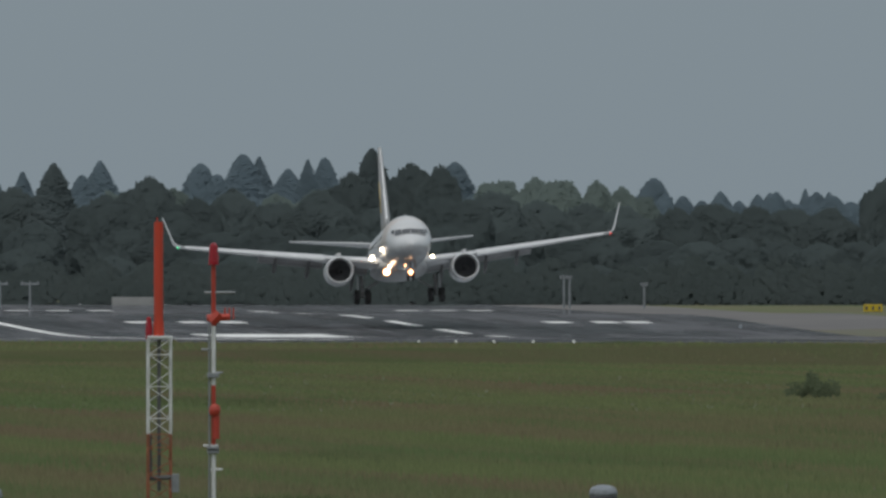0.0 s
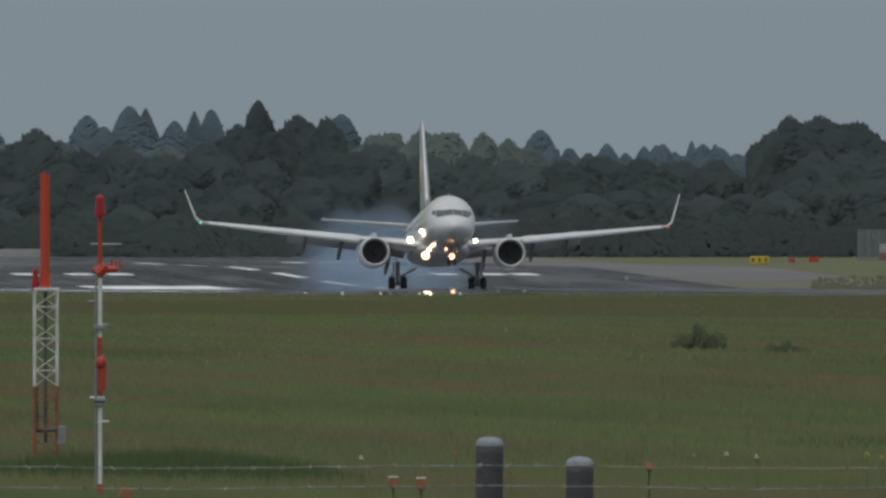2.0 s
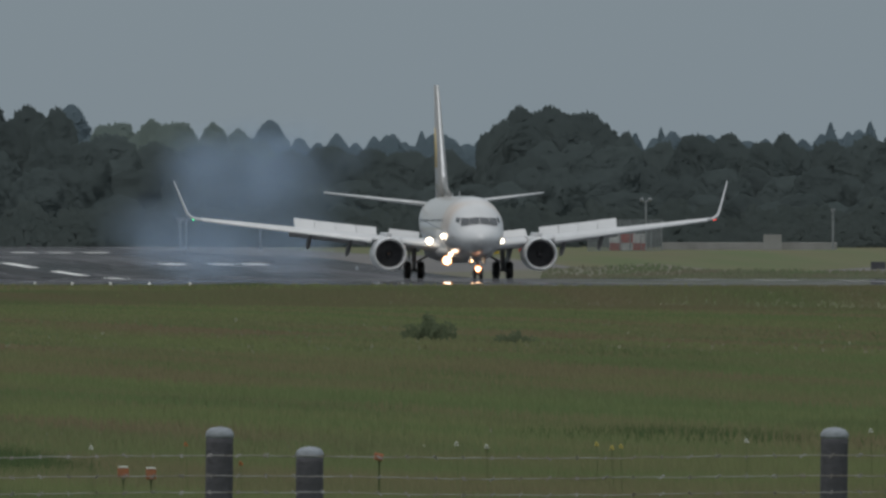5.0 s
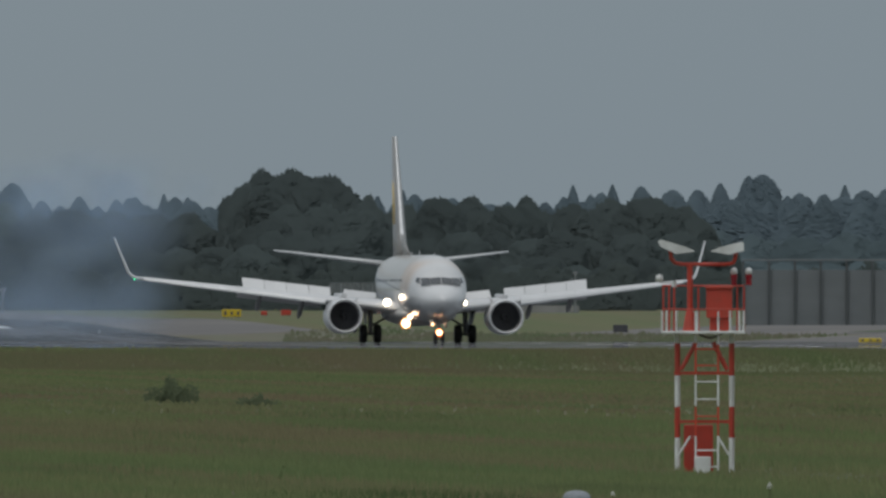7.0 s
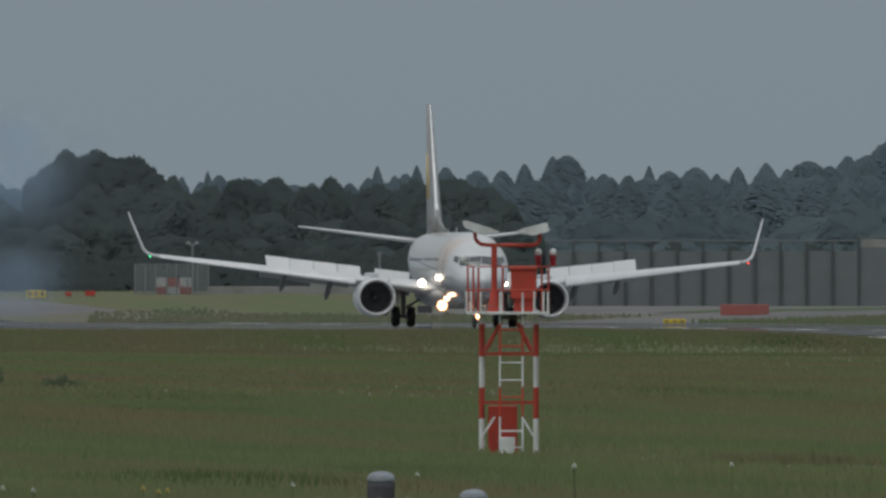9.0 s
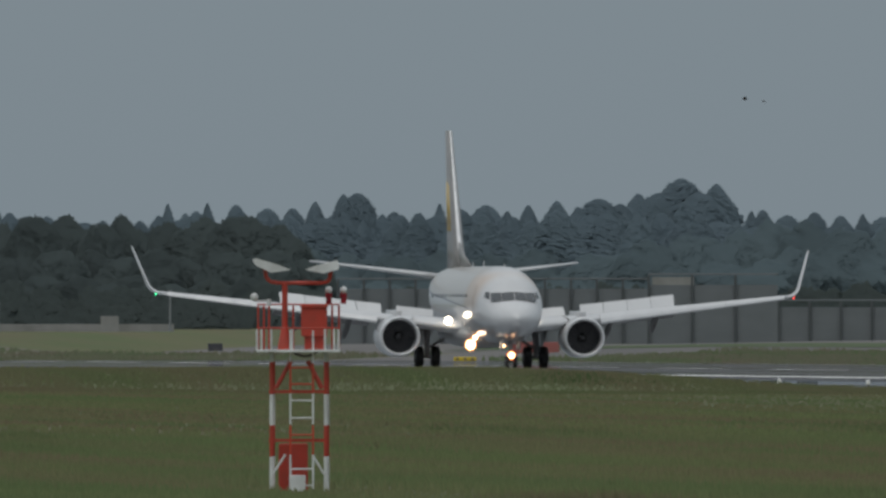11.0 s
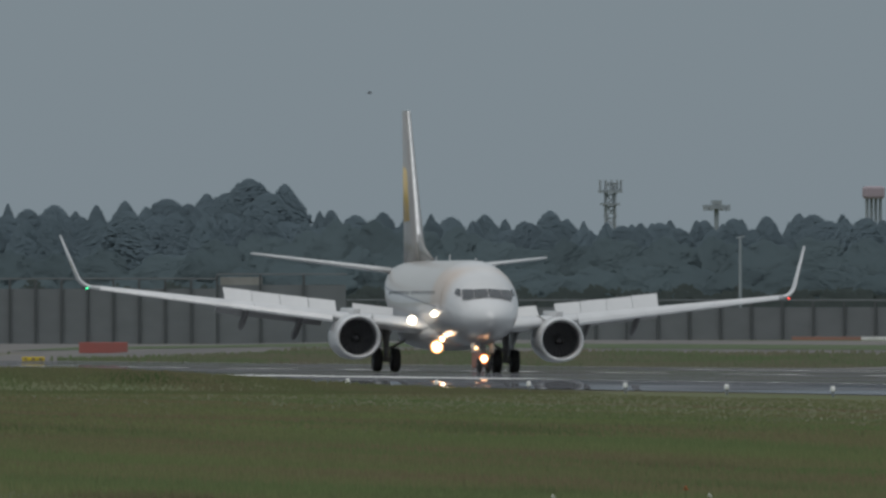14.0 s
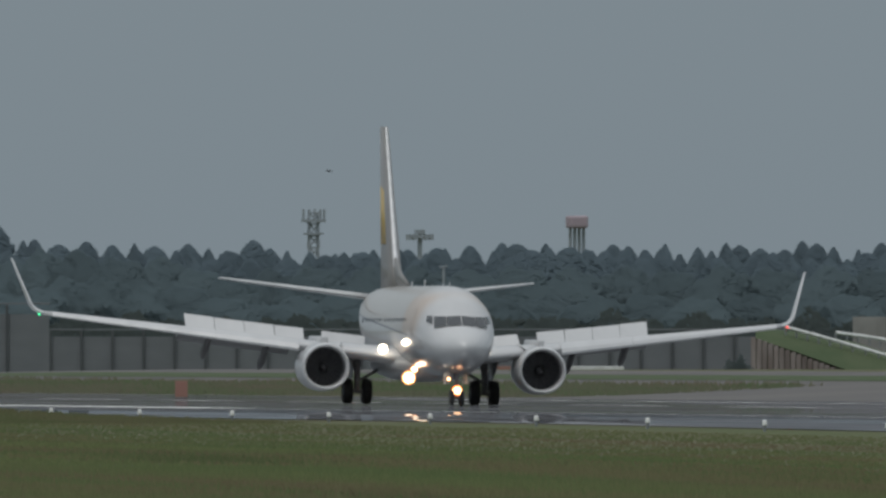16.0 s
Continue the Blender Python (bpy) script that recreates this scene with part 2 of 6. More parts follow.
def lathe_y(profile, centre, n=32, squash=None):
    """A body turned round the y axis from (y, radius) pairs."""
    rings = []
    for y, r in profile:
        ring = []
        for k in range(n):
            a = 2 * math.pi * k / n
            x, z = r * math.cos(a), r * math.sin(a)
            if squash and z < 0:
                z *= squash
            ring.append((centre[0] + x, centre[1] + y, centre[2] + z))
        rings.append(ring)
    return rings
# ---- the lie of the land ----
def lerp_table(table, x):
    if x <= table[0][0]:
        return table[0][1]
    for (a, va), (b, vb) in zip(table, table[1:]):
        if x <= b:
            k = (x - a) / (b - a)
            k = k * k * (3 - 2 * k)
            return va + (vb - va) * k
    return table[-1][1]


def ease(x, a, b):
    k = min(1.0, max(0.0, (x - a) / (b - a)))
    return k * k * (3 - 2 * k)


ALONG = [(200, 0.1), (450, -0.5), (620, -0.55), (900, -0.3), (1250, -0.05), (2100, -0.06), (2330, -0.48), (2520, -0.55), (2720, 1.1),
         (2950, 1.9), (5000, 2.3)]


def land(x, y):
    z = lerp_table(ALONG, y)
    # the ground rises behind the runway
    z += ease(x, 229, 264) * (1 - ease(y, 2600, 2760)) * 1.3
    # the mown shoulder falls away from the runway
    z -= (1 - ease(x, 154, 170)) * ease(x, 90, 130) * (1 - ease(y, 1400, 1600)) * 0.25
    # a bank of uncut grass before the runway, which ends where the mown strip begins
    top = 2.35 - 80 / 60000 * y - 0.2
    if y > 1262:
        z += (min(z, top) - z) * (1 - ease(x, 156, 172)) * ease(x, 100, 140) * ease(y, 1262, 1330) * (1 - ease(y, 2400, 2600))
    k = ease(x, 60, 138) * (1 - ease(x, 144, 157)) * ease(y, 1262, 1290) * (1 - ease(y, 2300, 2500))
    z += k * max(0.0, top - z)
    return z


def strip(name, x0, x1, y0, y1, lift, mat, nx=6, step=10.0):
    ny = max(2, int((y1 - y0) / step))
    xs = [x0 + (x1 - x0) * i / nx for i in range(nx + 1)]
    ys = [y0 + (y1 - y0) * j / ny for j in range(ny + 1)]
    verts = [(x, y, land(x, y) + lift) for y in ys for x in xs]
    n = nx + 1
    faces = [(j * n + i, j * n + i + 1, (j + 1) * n + i + 1, (j + 1) * n + i) for j in range(ny) for i in range(nx)]
    return part(name, (verts, faces), mat, smooth=True)


RUN_X0, RUN_X1 = 160.0, 229.0
gx = [-2500, -1200, -600, -300, -150, -60] + [-40 + 4 * i for i in range(150)] + [600, 700, 900, 1300, 2500]
gy = [-1500, -500, -100, 0, 60] + [100 + 12 * i for i in range(250)] + [3200, 3500, 4000, 4900]
gverts, gfaces = [], []
for y in gy:
    for x in gx:
        under = 0.12 if RUN_X0 + 1 < x < RUN_X1 - 1 else 0.0
        gverts.append((x, y, land(x, y) - under))
gn = len(gx)
for j in range(len(gy) - 1):
    for i in range(gn - 1):
        gfaces.append((j * gn + i, j * gn + i + 1, (j + 1) * gn + i + 1, (j + 1) * gn + i))
ground = part("ground", (gverts, gfaces), M_SOIL, smooth=True)
tagged(ground, "flat airfield turf of green and brown grass", "ground", kind="structure")
runway = strip("runway", RUN_X0, RUN_X1, 600, 3050, 0.03, M_ASPHALT, nx=12)
tagged(runway, "wet grey asphalt runway with white markings", "runway", kind="structure")
for xa, xb, ya, yb in ((RUN_X1, 247, 1380, 1740), (RUN_X1, 247, 2090, 2250), (247, 263, 1300, 2470), (RUN_X1, 241, 2590, 2950)):
    taxi = strip("taxiway", xa, xb, ya, yb, 0.03, M_TAXI, nx=6)
    tagged(taxi, "damp grey asphalt taxiway joining the runway", "taxiway", kind="structure")
median = strip("grass_median", 250, 255, 1560, 2300, 0.05, M_BANK, nx=3)
tagged(median, "narrow green grass strip along the taxiway", "grass", kind="structure")
for ya, yb in ((1740, 2090), (2250, 2590)):
    verge = strip("grass_verge", RUN_X1, 247, ya, yb, 0.02, M_DRYTURF, nx=6)
    tagged(verge, "strip of rough dry grass between taxiway and runway", "grass", kind="structure")

# painted markings: x centre, y from, y to, width
MARKS = [(174.5, 1405, 1530, 3.0), (173.5, 600, 1405, 0.3), (169.5, 2260, 3000, 0.9), (218.5, 600, 1700, 0.9), (184.5, 2500, 2562, 10.0)]
for y0, offsets in ((2626, (-20.2, -16.0, -12.9, 12.5, 16.3, 18.8)), (2790, (-19.0, -15.6, -12.2, 13.4, 16.4, 19.4)), (2896, (-7.0, -3.0, 1.0))):
    for dx in offsets:
        MARKS.append((201 + dx, y0 + 5, y0 + 15, 1.9))
for i in range(42):
    MARKS.append((201, 715 + 50 * i, 745 + 50 * i, 0.9))
for xc, y0, y1, w in MARKS:
    mk = strip("runway_marking", xc - w / 2, xc + w / 2, y0, y1, 0.045, M_PAINT, nx=2)
    mk.parent = runway
# black rubber laid down by landing tyres
for xc, y0, y1, w in ((191.8, 2080, 2760, 2.6), (198.2, 2080, 2700, 2.6), (187.5, 2300, 2640, 1.4), (194.8, 2200, 2600, 1.2)):
    rubber = strip("rubber_streak", xc - w / 2, xc + w / 2, y0, y1, 0.038, M_RUBBER, nx=2)
    rubber.parent = runway
# ---- the airliner: nose towards -y, the origin on the ground between the main wheels ----
NOSE = -15.6
# distance behind the nose, half width, top, bottom
BODY = [(0.0, 0.03, 2.58, 2.5), (0.12, 0.3, 2.78, 2.27), (0.4, 0.58, 2.99, 2.04), (0.8, 0.84, 3.19, 1.85), (1.3, 1.07, 3.38, 1.69),
        (1.75, 1.23, 3.54, 1.6), (2.1, 1.34, 3.82, 1.54), (2.5, 1.45, 4.12, 1.49), (3.1, 1.59, 4.5, 1.42), (3.9, 1.72, 4.86, 1.36),
        (4.9, 1.82, 5.13, 1.32), (6.3, 1.88, 5.29, 1.3), (8.0, 1.88, 5.31, 1.3), (12.0, 1.88, 5.31, 1.3), (16.0, 1.88, 5.31, 1.3),
        (19.0, 1.88, 5.31, 1.3), (21.0, 1.87, 5.31, 1.42), (23.0, 1.8, 5.31, 1.75), (25.0, 1.62, 5.3, 2.25), (27.0, 1.36, 5.26, 2.8),
        (29.0, 1.02, 5.18, 3.35), (30.7, 0.68, 5.05, 3.8), (32.0, 0.36, 4.88, 4.2), (32.5, 0.12, 4.7, 4.45)]


def body_at(d):
    for a, b in zip(BODY, BODY[1:]):
        if d <= b[0]:
            k = (d - a[0]) / (b[0] - a[0])
            return [a[i] + (b[i] - a[i]) * k for i in (1, 2, 3)]
    return list(BODY[-1][1:])


def body_ring(d, n=40, grow=0.0):
    w, top, bot = body_at(d)
    ring = []
    mid = bot + (top - bot) * 0.5
    for k in range(n):
        a = 2 * math.pi * k / n
        ring.append(((w + grow) * math.cos(a), NOSE + d, mid + ((top - bot) / 2 + grow) * math.sin(a)))
    return ring


def skin_depth(x, z):
    """How far behind the nose the skin lies at x, z seen from ahead."""
    d = 0.0
    while d < 9.0:
        w, top, bot = body_at(d)
        mid, h = (top + bot) / 2, (top - bot) / 2
        if (x / w) ** 2 + ((z - mid) / h) ** 2 <= 1.0:
            return d
        d += 0.01
    return d


def nose_patch(corners, n=6, off=0.05):
    """A pane that follows the nose, from four corners (x, z) seen from ahead."""
    (ax, az), (bx, bz), (cx, cz), (dx, dz) = corners
    verts, faces = [], []
    for j in range(n + 1):
        t = j / n
        for i in range(n + 1):
            s = i / n
            x = (ax * (1 - s) + bx * s) * (1 - t) + (dx * (1 - s) + cx * s) * t
            z = (az * (1 - s) + bz * s) * (1 - t) + (dz * (1 - s) + cz * s) * t
            verts.append((x * 1.012, NOSE + skin_depth(x, z) - off, z + 0.02))
    m = n + 1
    for j in range(n):
        for i in range(n):
            faces.append((j * m + i, j * m + i + 1, (j + 1) * m + i + 1, (j + 1) * m + i))
    return verts, faces


def side_patch(d0, d1, z0, z1, s, n=8, off=0.012):
    """A panel that lies on the side of the fuselage."""
    verts, faces = [], []
    for j in range(n + 1):
        z = z0 + (z1 - z0) * j / n
        for i in range(n + 1):
            d = d0 + (d1 - d0) * i / n
            w, top, bot = body_at(d)
            x = w * math.sqrt(max(0.0, 1 - ((z - (top + bot) / 2) / ((top - bot) / 2)) ** 2)) + off
            verts.append((s * x, NOSE + d, z))
    m = n + 1
    for j in range(n):
        for i in range(n):
            q = (j * m + i, j * m + i + 1, (j + 1) * m + i + 1, (j + 1) * m + i)
            faces.append(q if s < 0 else tuple(reversed(q)))
    return verts, faces


FOIL = [(0.0, 0.0), (0.012, 0.022), (0.05, 0.045), (0.15, 0.066), (0.35, 0.072), (0.6, 0.05), (0.85, 0.02), (1.0, 0.002),
        (0.85, -0.012), (0.6, -0.028), (0.35, -0.042), (0.15, -0.04), (0.05, -0.028), (0.012, -0.014)]


def foil(x, y, z, chord, thick=1.0, lean=0.0, twist=0.0):
    """A wing section at x; lean turns it about its chord so that winglets stand up."""
    ring = []
    for c, h in FOIL:
        h *= chord * thick
        yy, zz = c * chord, h - math.sin(twist) * c * chord
        ring.append((x - math.sin(lean) * zz, y + yy, z + math.cos(lean) * zz))
    return ring


def wing_line(x):
    """Leading edge y, z and chord of the wing at half-span x."""
    le = -4.9 + (x - 1.7) * 0.5
    if x < 5.6:
        chord = 7.6 - (x - 1.7) / 3.9 * 3.0
    else:
        chord = 4.6 - (x - 5.6) / 11.0 * 2.9
    return le, 2.08 + (x - 1.7) * 0.113, chord


def wing_top(x, frac):
    le, z, ch = wing_line(x)
    prev = FOIL[0]
    for p in FOIL[1:8]:
        if frac <= p[0]:
            k = (frac - prev[0]) / (p[0] - prev[0])
            return le + frac * ch, z + (prev[1] + (p[1] - prev[1]) * k) * ch
        prev = p
    return le + ch, z


def mirror_mesh(vf, s):
    v, f = vf
    if s > 0:
        return v, [tuple(reversed(q)) for q in f]
    return [(-x, y, z) for x, y, z in v], f


M_BODY = material("fuselage_paint", (0.57, 0.58, 0.59), (0.51, 0.52, 0.53), (0.8, 0.3, 0.8), rough=0.3, coat=0.5)


def paint_bands(m):
    """Livery on the fuselage: belly grey blended up as shade, an orange-gold flare and a thin dark line."""
    n, l = m.node_tree.nodes, m.node_tree.links
    b = n["Principled BSDF"]
    src = b.inputs["Base Color"].links[0].from_socket
    co = n.new("ShaderNodeTexCoord")
    sep = n.new("ShaderNodeSeparateXYZ")
    l.new(co.outputs["Object"], sep.inputs[0])

    def math_node(op, a, c):
        q = n.new("ShaderNodeMath")
        q.operation = op
        for i, v in enumerate((a, c)):
            if isinstance(v, (int, float)):
                q.inputs[i].default_value = v
            else:
                l.new(v, q.inputs[i])
        return q.outputs[0]

    def band(value, lo, hi, soft):
        r1 = n.new("ShaderNodeMapRange")
        r1.interpolation_type = "SMOOTHSTEP"
        r1.inputs[1].default_value, r1.inputs[2].default_value = lo - soft, lo + soft
        r2 = n.new("ShaderNodeMapRange")
        r2.interpolation_type = "SMOOTHSTEP"
        r2.inputs[1].default_value, r2.inputs[2].default_value = hi - soft, hi + soft
        r2.inputs[3].default_value, r2.inputs[4].default_value = 1.0, 0.0
        l.new(value, r1.inputs[0])
        l.new(value, r2.inputs[0])
        return math_node("MULTIPLY", r1.outputs[0], r2.outputs[0])

    def over(src, mask, colour, k=1.0):
        mx = n.new("ShaderNodeMix")
        mx.data_type = "RGBA"
        mx.inputs[7].default_value = (*colour, 1)
        l.new(math_node("MULTIPLY", mask, k), mx.inputs[0])
        l.new(src, mx.inputs[6])
        return mx.outputs[2]
    y, z = sep.outputs[1], sep.outputs[2]
    # belly grey fades up the sides, painting in the underside's shading
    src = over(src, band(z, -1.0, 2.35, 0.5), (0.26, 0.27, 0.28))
    slope = math_node("ADD", z, math_node("MULTIPLY", y, -0.05))
    flare = math_node("MULTIPLY", band(y, -11.4, -7.6, 0.8), band(z, 3.1, 4.9, 0.3))
    src = over(src, math_node("MULTIPLY", band(y, -8.6, 20.0, 1.0), band(slope, 3.6, 9.0, 0.02)), (0.46, 0.44, 0.41), 0.7)
    src = over(src, flare, (0.5, 0.33, 0.2), 0.6)
    src = over(src, math_node("MULTIPLY", band(y, -9.5, 20.0, 0.3), band(slope, 3.52, 3.6, 0.015)), (0.09, 0.09, 0.12))
    src = over(src, math_node("MULTIPLY", band(y, -9.5, 20.0, 0.3), band(slope, 2.75, 2.95, 0.05)), (0.5, 0.45, 0.42), 0.6)
    l.new(src, b.inputs["Base Color"])


paint_bands(M_BODY)
M_FIN = material("fin_paint", (0.24, 0.235, 0.225), (0.19, 0.19, 0.19), (0.6, 0.4, 0.6), rough=0.3)
M_GOLD = material("gold_fin_emblem", (0.58, 0.4, 0.1), (0.5, 0.36, 0.12), (2, 2, 2), rough=0.35)
SPOILERS, LEGS, WINGS = [], [], []


def make_wheel(name, c, r, w, parent):
    prof = [(-w / 2, r * 0.55), (-w / 2, r * 0.86), (-w * 0.36, r * 0.97), (-w * 0.12, r), (w * 0.12, r), (w * 0.36, r * 0.97),
            (w / 2, r * 0.86), (w / 2, r * 0.55)]
    n = 24
    rings = [[(c[0] + a, c[1] + q * math.cos(2 * math.pi * k / n), c[2] + q * math.sin(2 * math.pi * k / n)) for k in range(n)] for a, q in prof]
    wheel = part(name, loft(rings, caps=False), M_TYRE, parent, smooth=True)
    bm = bmesh.new()
    rod(bm, (c[0] - w * 0.38, c[1], c[2]), (c[0] + w * 0.38, c[1], c[2]), r * 0.57, n=20)
    rod(bm, (c[0] - w * 0.5, c[1], c[2]), (c[0] + w * 0.5, c[1], c[2]), r * 0.2, n=12)
    part("rim", bm, M_ZINC, wheel, "grey metal wheel hub")
    return wheel


def lamp_lens(name, c, r, mat, parent, label, halo=None):
    bm = bmesh.new()
    ball(bm, c, r, 2, (1, 0.5, 1))
    lens = part(name, bm, mat, parent, label, smooth=True)
    if halo:
        # a glowing ring added round the lens stands for its orange glare
        rings = [[(c[0] + q * r * math.cos(k * math.pi / 10), c[1] + d * r, c[2] + q * r * math.sin(k * math.pi / 10)) for k in range(20)]
                 for q, d in ((0.8, 0.35), (1.35, 0.15), (1.4, 0.3), (0.8, 0.6))]
        part("glare_ring", loft(rings, caps=False), halo, lens, "glowing orange ring added for the lamp's glare", smooth=True)
    return lens


def make_airliner():
    jet = new("airliner")
    tagged(jet, "white twin-engine airliner landing with flaps and gear down", "airplane")
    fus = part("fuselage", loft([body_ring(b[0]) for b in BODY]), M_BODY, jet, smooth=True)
    # wing to body fairing under the belly
    rings = []
    for y, w, h in ((-7.6, 0.3, 0.1), (-6.6, 1.25, 0.4), (-5.0, 1.85, 0.62), (-2.0, 2.1, 0.75), (1.5, 2.1, 0.75), (4.2, 1.7, 0.55), (6.2, 0.5, 0.15)):
        rings.append([(w * math.cos(2 * math.pi * k / 20), y, 1.78 + h * math.sin(2 * math.pi * k / 20)) for k in range(20)])
    part("belly_fairing", loft(rings), M_GREY, jet, "grey wing root fairing", smooth=True)
    # windscreen
    panes = []
    for s in (-1, 1):
        panes.append([(0.022 * s, 3.53), (0.65 * s, 3.5), (0.62 * s, 3.9), (0.022 * s, 3.95)])
        panes.append([(0.675 * s, 3.49), (1.17 * s, 3.4), (1.12 * s, 3.9), (0.645 * s, 3.91)])
        panes.append([(1.23 * s, 3.55), (1.43 * s, 3.68), (1.34 * s, 3.93), (1.165 * s, 3.92)])
    for p in panes:
        part("cockpit_window", nose_patch(p), M_GLASS, fus, "dark cockpit window pane", smooth=True)
    for s in (-1, 1):
        for k in range(28):
            d = 7.2 + k * 0.56
            if 15.0 < d < 15.5:
                continue
            w, top, bot = body_at(d)
            bm = bmesh.new()
            zc = 3.72
            xx = s * w * math.sqrt(max(0, 1 - ((zc - (top + bot) / 2) / ((top - bot) / 2)) ** 2))
            box(bm, xx - 0.006, xx + 0.006, NOSE + d - 0.09, NOSE + d + 0.09, zc - 0.12, zc + 0.12)
            part("cabin_window", bm, M_GLASS, fus)
        part("cabin_door", side_patch(5.0, 5.86, 2.75, 4.3, s), M_BODY, fus, "white cabin door", smooth=True)
    for y, h in ((-9.5, 0.12), (-1.0, 0.28), (3.5, 0.2)):
        bm = bmesh.new()
        box(bm, -0.014, 0.014, y, y + 0.25, 5.27, 5.31 + h, 0.006)
        part("blade_antenna", bm, M_WHITE, fus)
    for s in (-1, 1):
        wing = part("wing", mirror_mesh(loft([foil(x, *wing_line(x)[:2], wing_line(x)[2], thick=t) for x, t in
                                              ((0.8, 0.95), (1.7, 0.95), (3.6, 0.95), (5.6, 0.95), (8, 0.95), (11, 0.95), (14, 0.95), (16.6, 0.95))]), s),
                    M_WHITE, jet, "white swept wing", smooth=True)
        WINGS.append((wing, s))
        wl_rings = []
        le, z, ch = wing_line(16.6)
        for k in range(6):
            a = radians(6 + 70 * k / 5)
            wl_rings.append(foil(16.6 + 0.75 * math.sin(a) - 0.08, le + 0.12 * k, z + 0.75 * (1 - math.cos(a)), ch - 0.1 * k, 0.9, a))
        wl_rings.append(foil(17.9, le + 2.1, z + 2.45, 0.62, 0.8, radians(80)))
        part("winglet", mirror_mesh(loft(wl_rings), s), M_WHITE, wing, "white upturned winglet", smooth=True)
        # leading edge slats, run forward and down
        for xa, xb in ((5.9, 9.355), (9.365, 12.955), (12.965, 16.3)):
            rr = []
            for x in (xa, (xa + xb) / 2, xb):
                le, z, ch = wing_line(x)
                ring = []
                for c, h in ((-0.075, -0.055), (-0.085, -0.03), (-0.05, 0.012), (0.03, 0.05), (0.1, 0.07), (0.1, 0.062), (0.0, 0.0), (-0.05, -0.04)):
                    ring.append((x, le + c * ch, z + h * ch))
                rr.append(ring)
            part("slat", mirror_mesh(loft(rr), s), M_WHITE, wing, smooth=False)
        # flaps, lowered behind the wing
        for xa, xb in ((2.2, 4.3), (5.7, 10.6)):
            for stage, (back, drop, length, ang) in enumerate(((0.86, 0.02, 0.9, 12), (0.98, 0.16, 0.6, 24))):
                rr = []
                for x in (xa, (xa + xb) / 2, xb):
                    le, z, ch = wing_line(x)
                    y0, z0 = le + back * ch + stage * 0.35, z - drop
                    a = radians(ang)
                    ring = []
                    for c, h in ((0, 0), (0.1, 0.09), (0.4, 0.1), (1.0, 0.0), (0.4, -0.06), (0.1, -0.06)):
                        ring.append((x, y0 + (c * math.cos(a) + h * math.sin(a)) * length, z0 + (h * math.cos(a) - c * math.sin(a)) * length))
                    rr.append(ring)
                part("flap", mirror_mesh(loft(rr), s), M_FLAP, wing, "grey lowered flap")
        # flap track fairings
        for x in (3.4, 6.9, 9.4):
            le, z, ch = wing_line(x)
            rings = []
            for d, r in ((0.45, 0.02), (0.6, 0.1), (0.85, 0.15), (1.08, 0.16), (1.22, 0.12), (1.34, 0.03)):
                rings.append([(x + r * math.cos(q * math.pi / 4), le + d * ch, z - 0.2 - max(0, d - 0.6) * 0.75 * ch * 0.42 + 1.6 * r * math.sin(q * math.pi / 4))
                              for q in range(8)])
            part("flap_track_fairing", mirror_mesh(loft(rings), s), M_DARK, wing, "dark flap track fairing", smooth=True)
        # spoilers, hinged on the upper skin
        for xa, xb in ((2.5, 4.5), (5.25, 6.51), (6.52, 7.81), (7.82, 9.11), (9.12, 10.4)):
            ya, za = wing_top(xa, 0.66)
            yb, zb = wing_top(xb, 0.66)
            L = 0.82 if xb < 9.2 else 0.86
            if xa < 3:
                ya, za = wing_top(xa, 0.72)
                yb, zb = wing_top(xb, 0.68)
            xm, ym, zm = (xa + xb) / 2, (ya + yb) / 2, (za + zb) / 2
            bm = bmesh.new()
            wd = math.hypot(xb - xa, yb - ya)
            box(bm, -wd / 2, wd / 2, 0.0, L, -0.01, 0.03, 0.008)
            bmesh.ops.transform(bm, matrix=Matrix(((1, s * (yb - ya) / (xb - xa), 0, 0), (0, 1, 0, 0), (0, 0, 1, 0), (0, 0, 0, 1))), verts=bm.verts)
            sp = part("spoiler", bm, M_WHITE, jet, "white spoiler panel on the wing")
            dih = math.degrees(math.atan2(zb - za, xb - xa))
            swp = math.degrees(math.atan2(yb - ya, xb - xa))
            base = Matrix.Translation((s * xm, ym, zm + 0.03)) @ pose(0, 0, 0, 0, -s * dih, s * swp)
            SPOILERS.append((sp, base, s))
        # engine
        ec = (s * 4.85, -4.6, 1.6)
        nac = [(0.0, 1.0), (-0.1, 1.02), (-0.12, 1.07), (0.12, 1.085), (0.3, 1.105), (1.0, 1.13), (2.2, 1.12), (3.3, 1.0), (3.9, 0.85), (3.85, 0.78)]
        eng = part("engine_nacelle", loft(lathe_y(nac[3:], ec, 36, 0.94), caps=False), M_WHITE, jet, "white engine nacelle", smooth=True)
        part("intake_lip", loft(lathe_y([(0.22, 0.885), (0.06, 0.9), (-0.08, 0.945), (-0.13, 0.99), (-0.1, 1.03), (-0.03, 1.06), (0.12, 1.085)], ec, 36, 0.94), caps=False),
             M_METAL, eng, "bright metal intake lip", smooth=True)
        part("intake_duct", loft(lathe_y([(0.22, 0.885), (0.6, 0.87), (1.1, 0.87)], ec, 36, 0.94), caps=False), M_DUCT, eng, "dark intake duct", smooth=True)
        rings = lathe_y([(1.05, 0.87), (1.06, 0.05)], ec, 36, 0.94)
        part("fan_disc", loft(rings), M_FAN, eng, "dark fan disc")
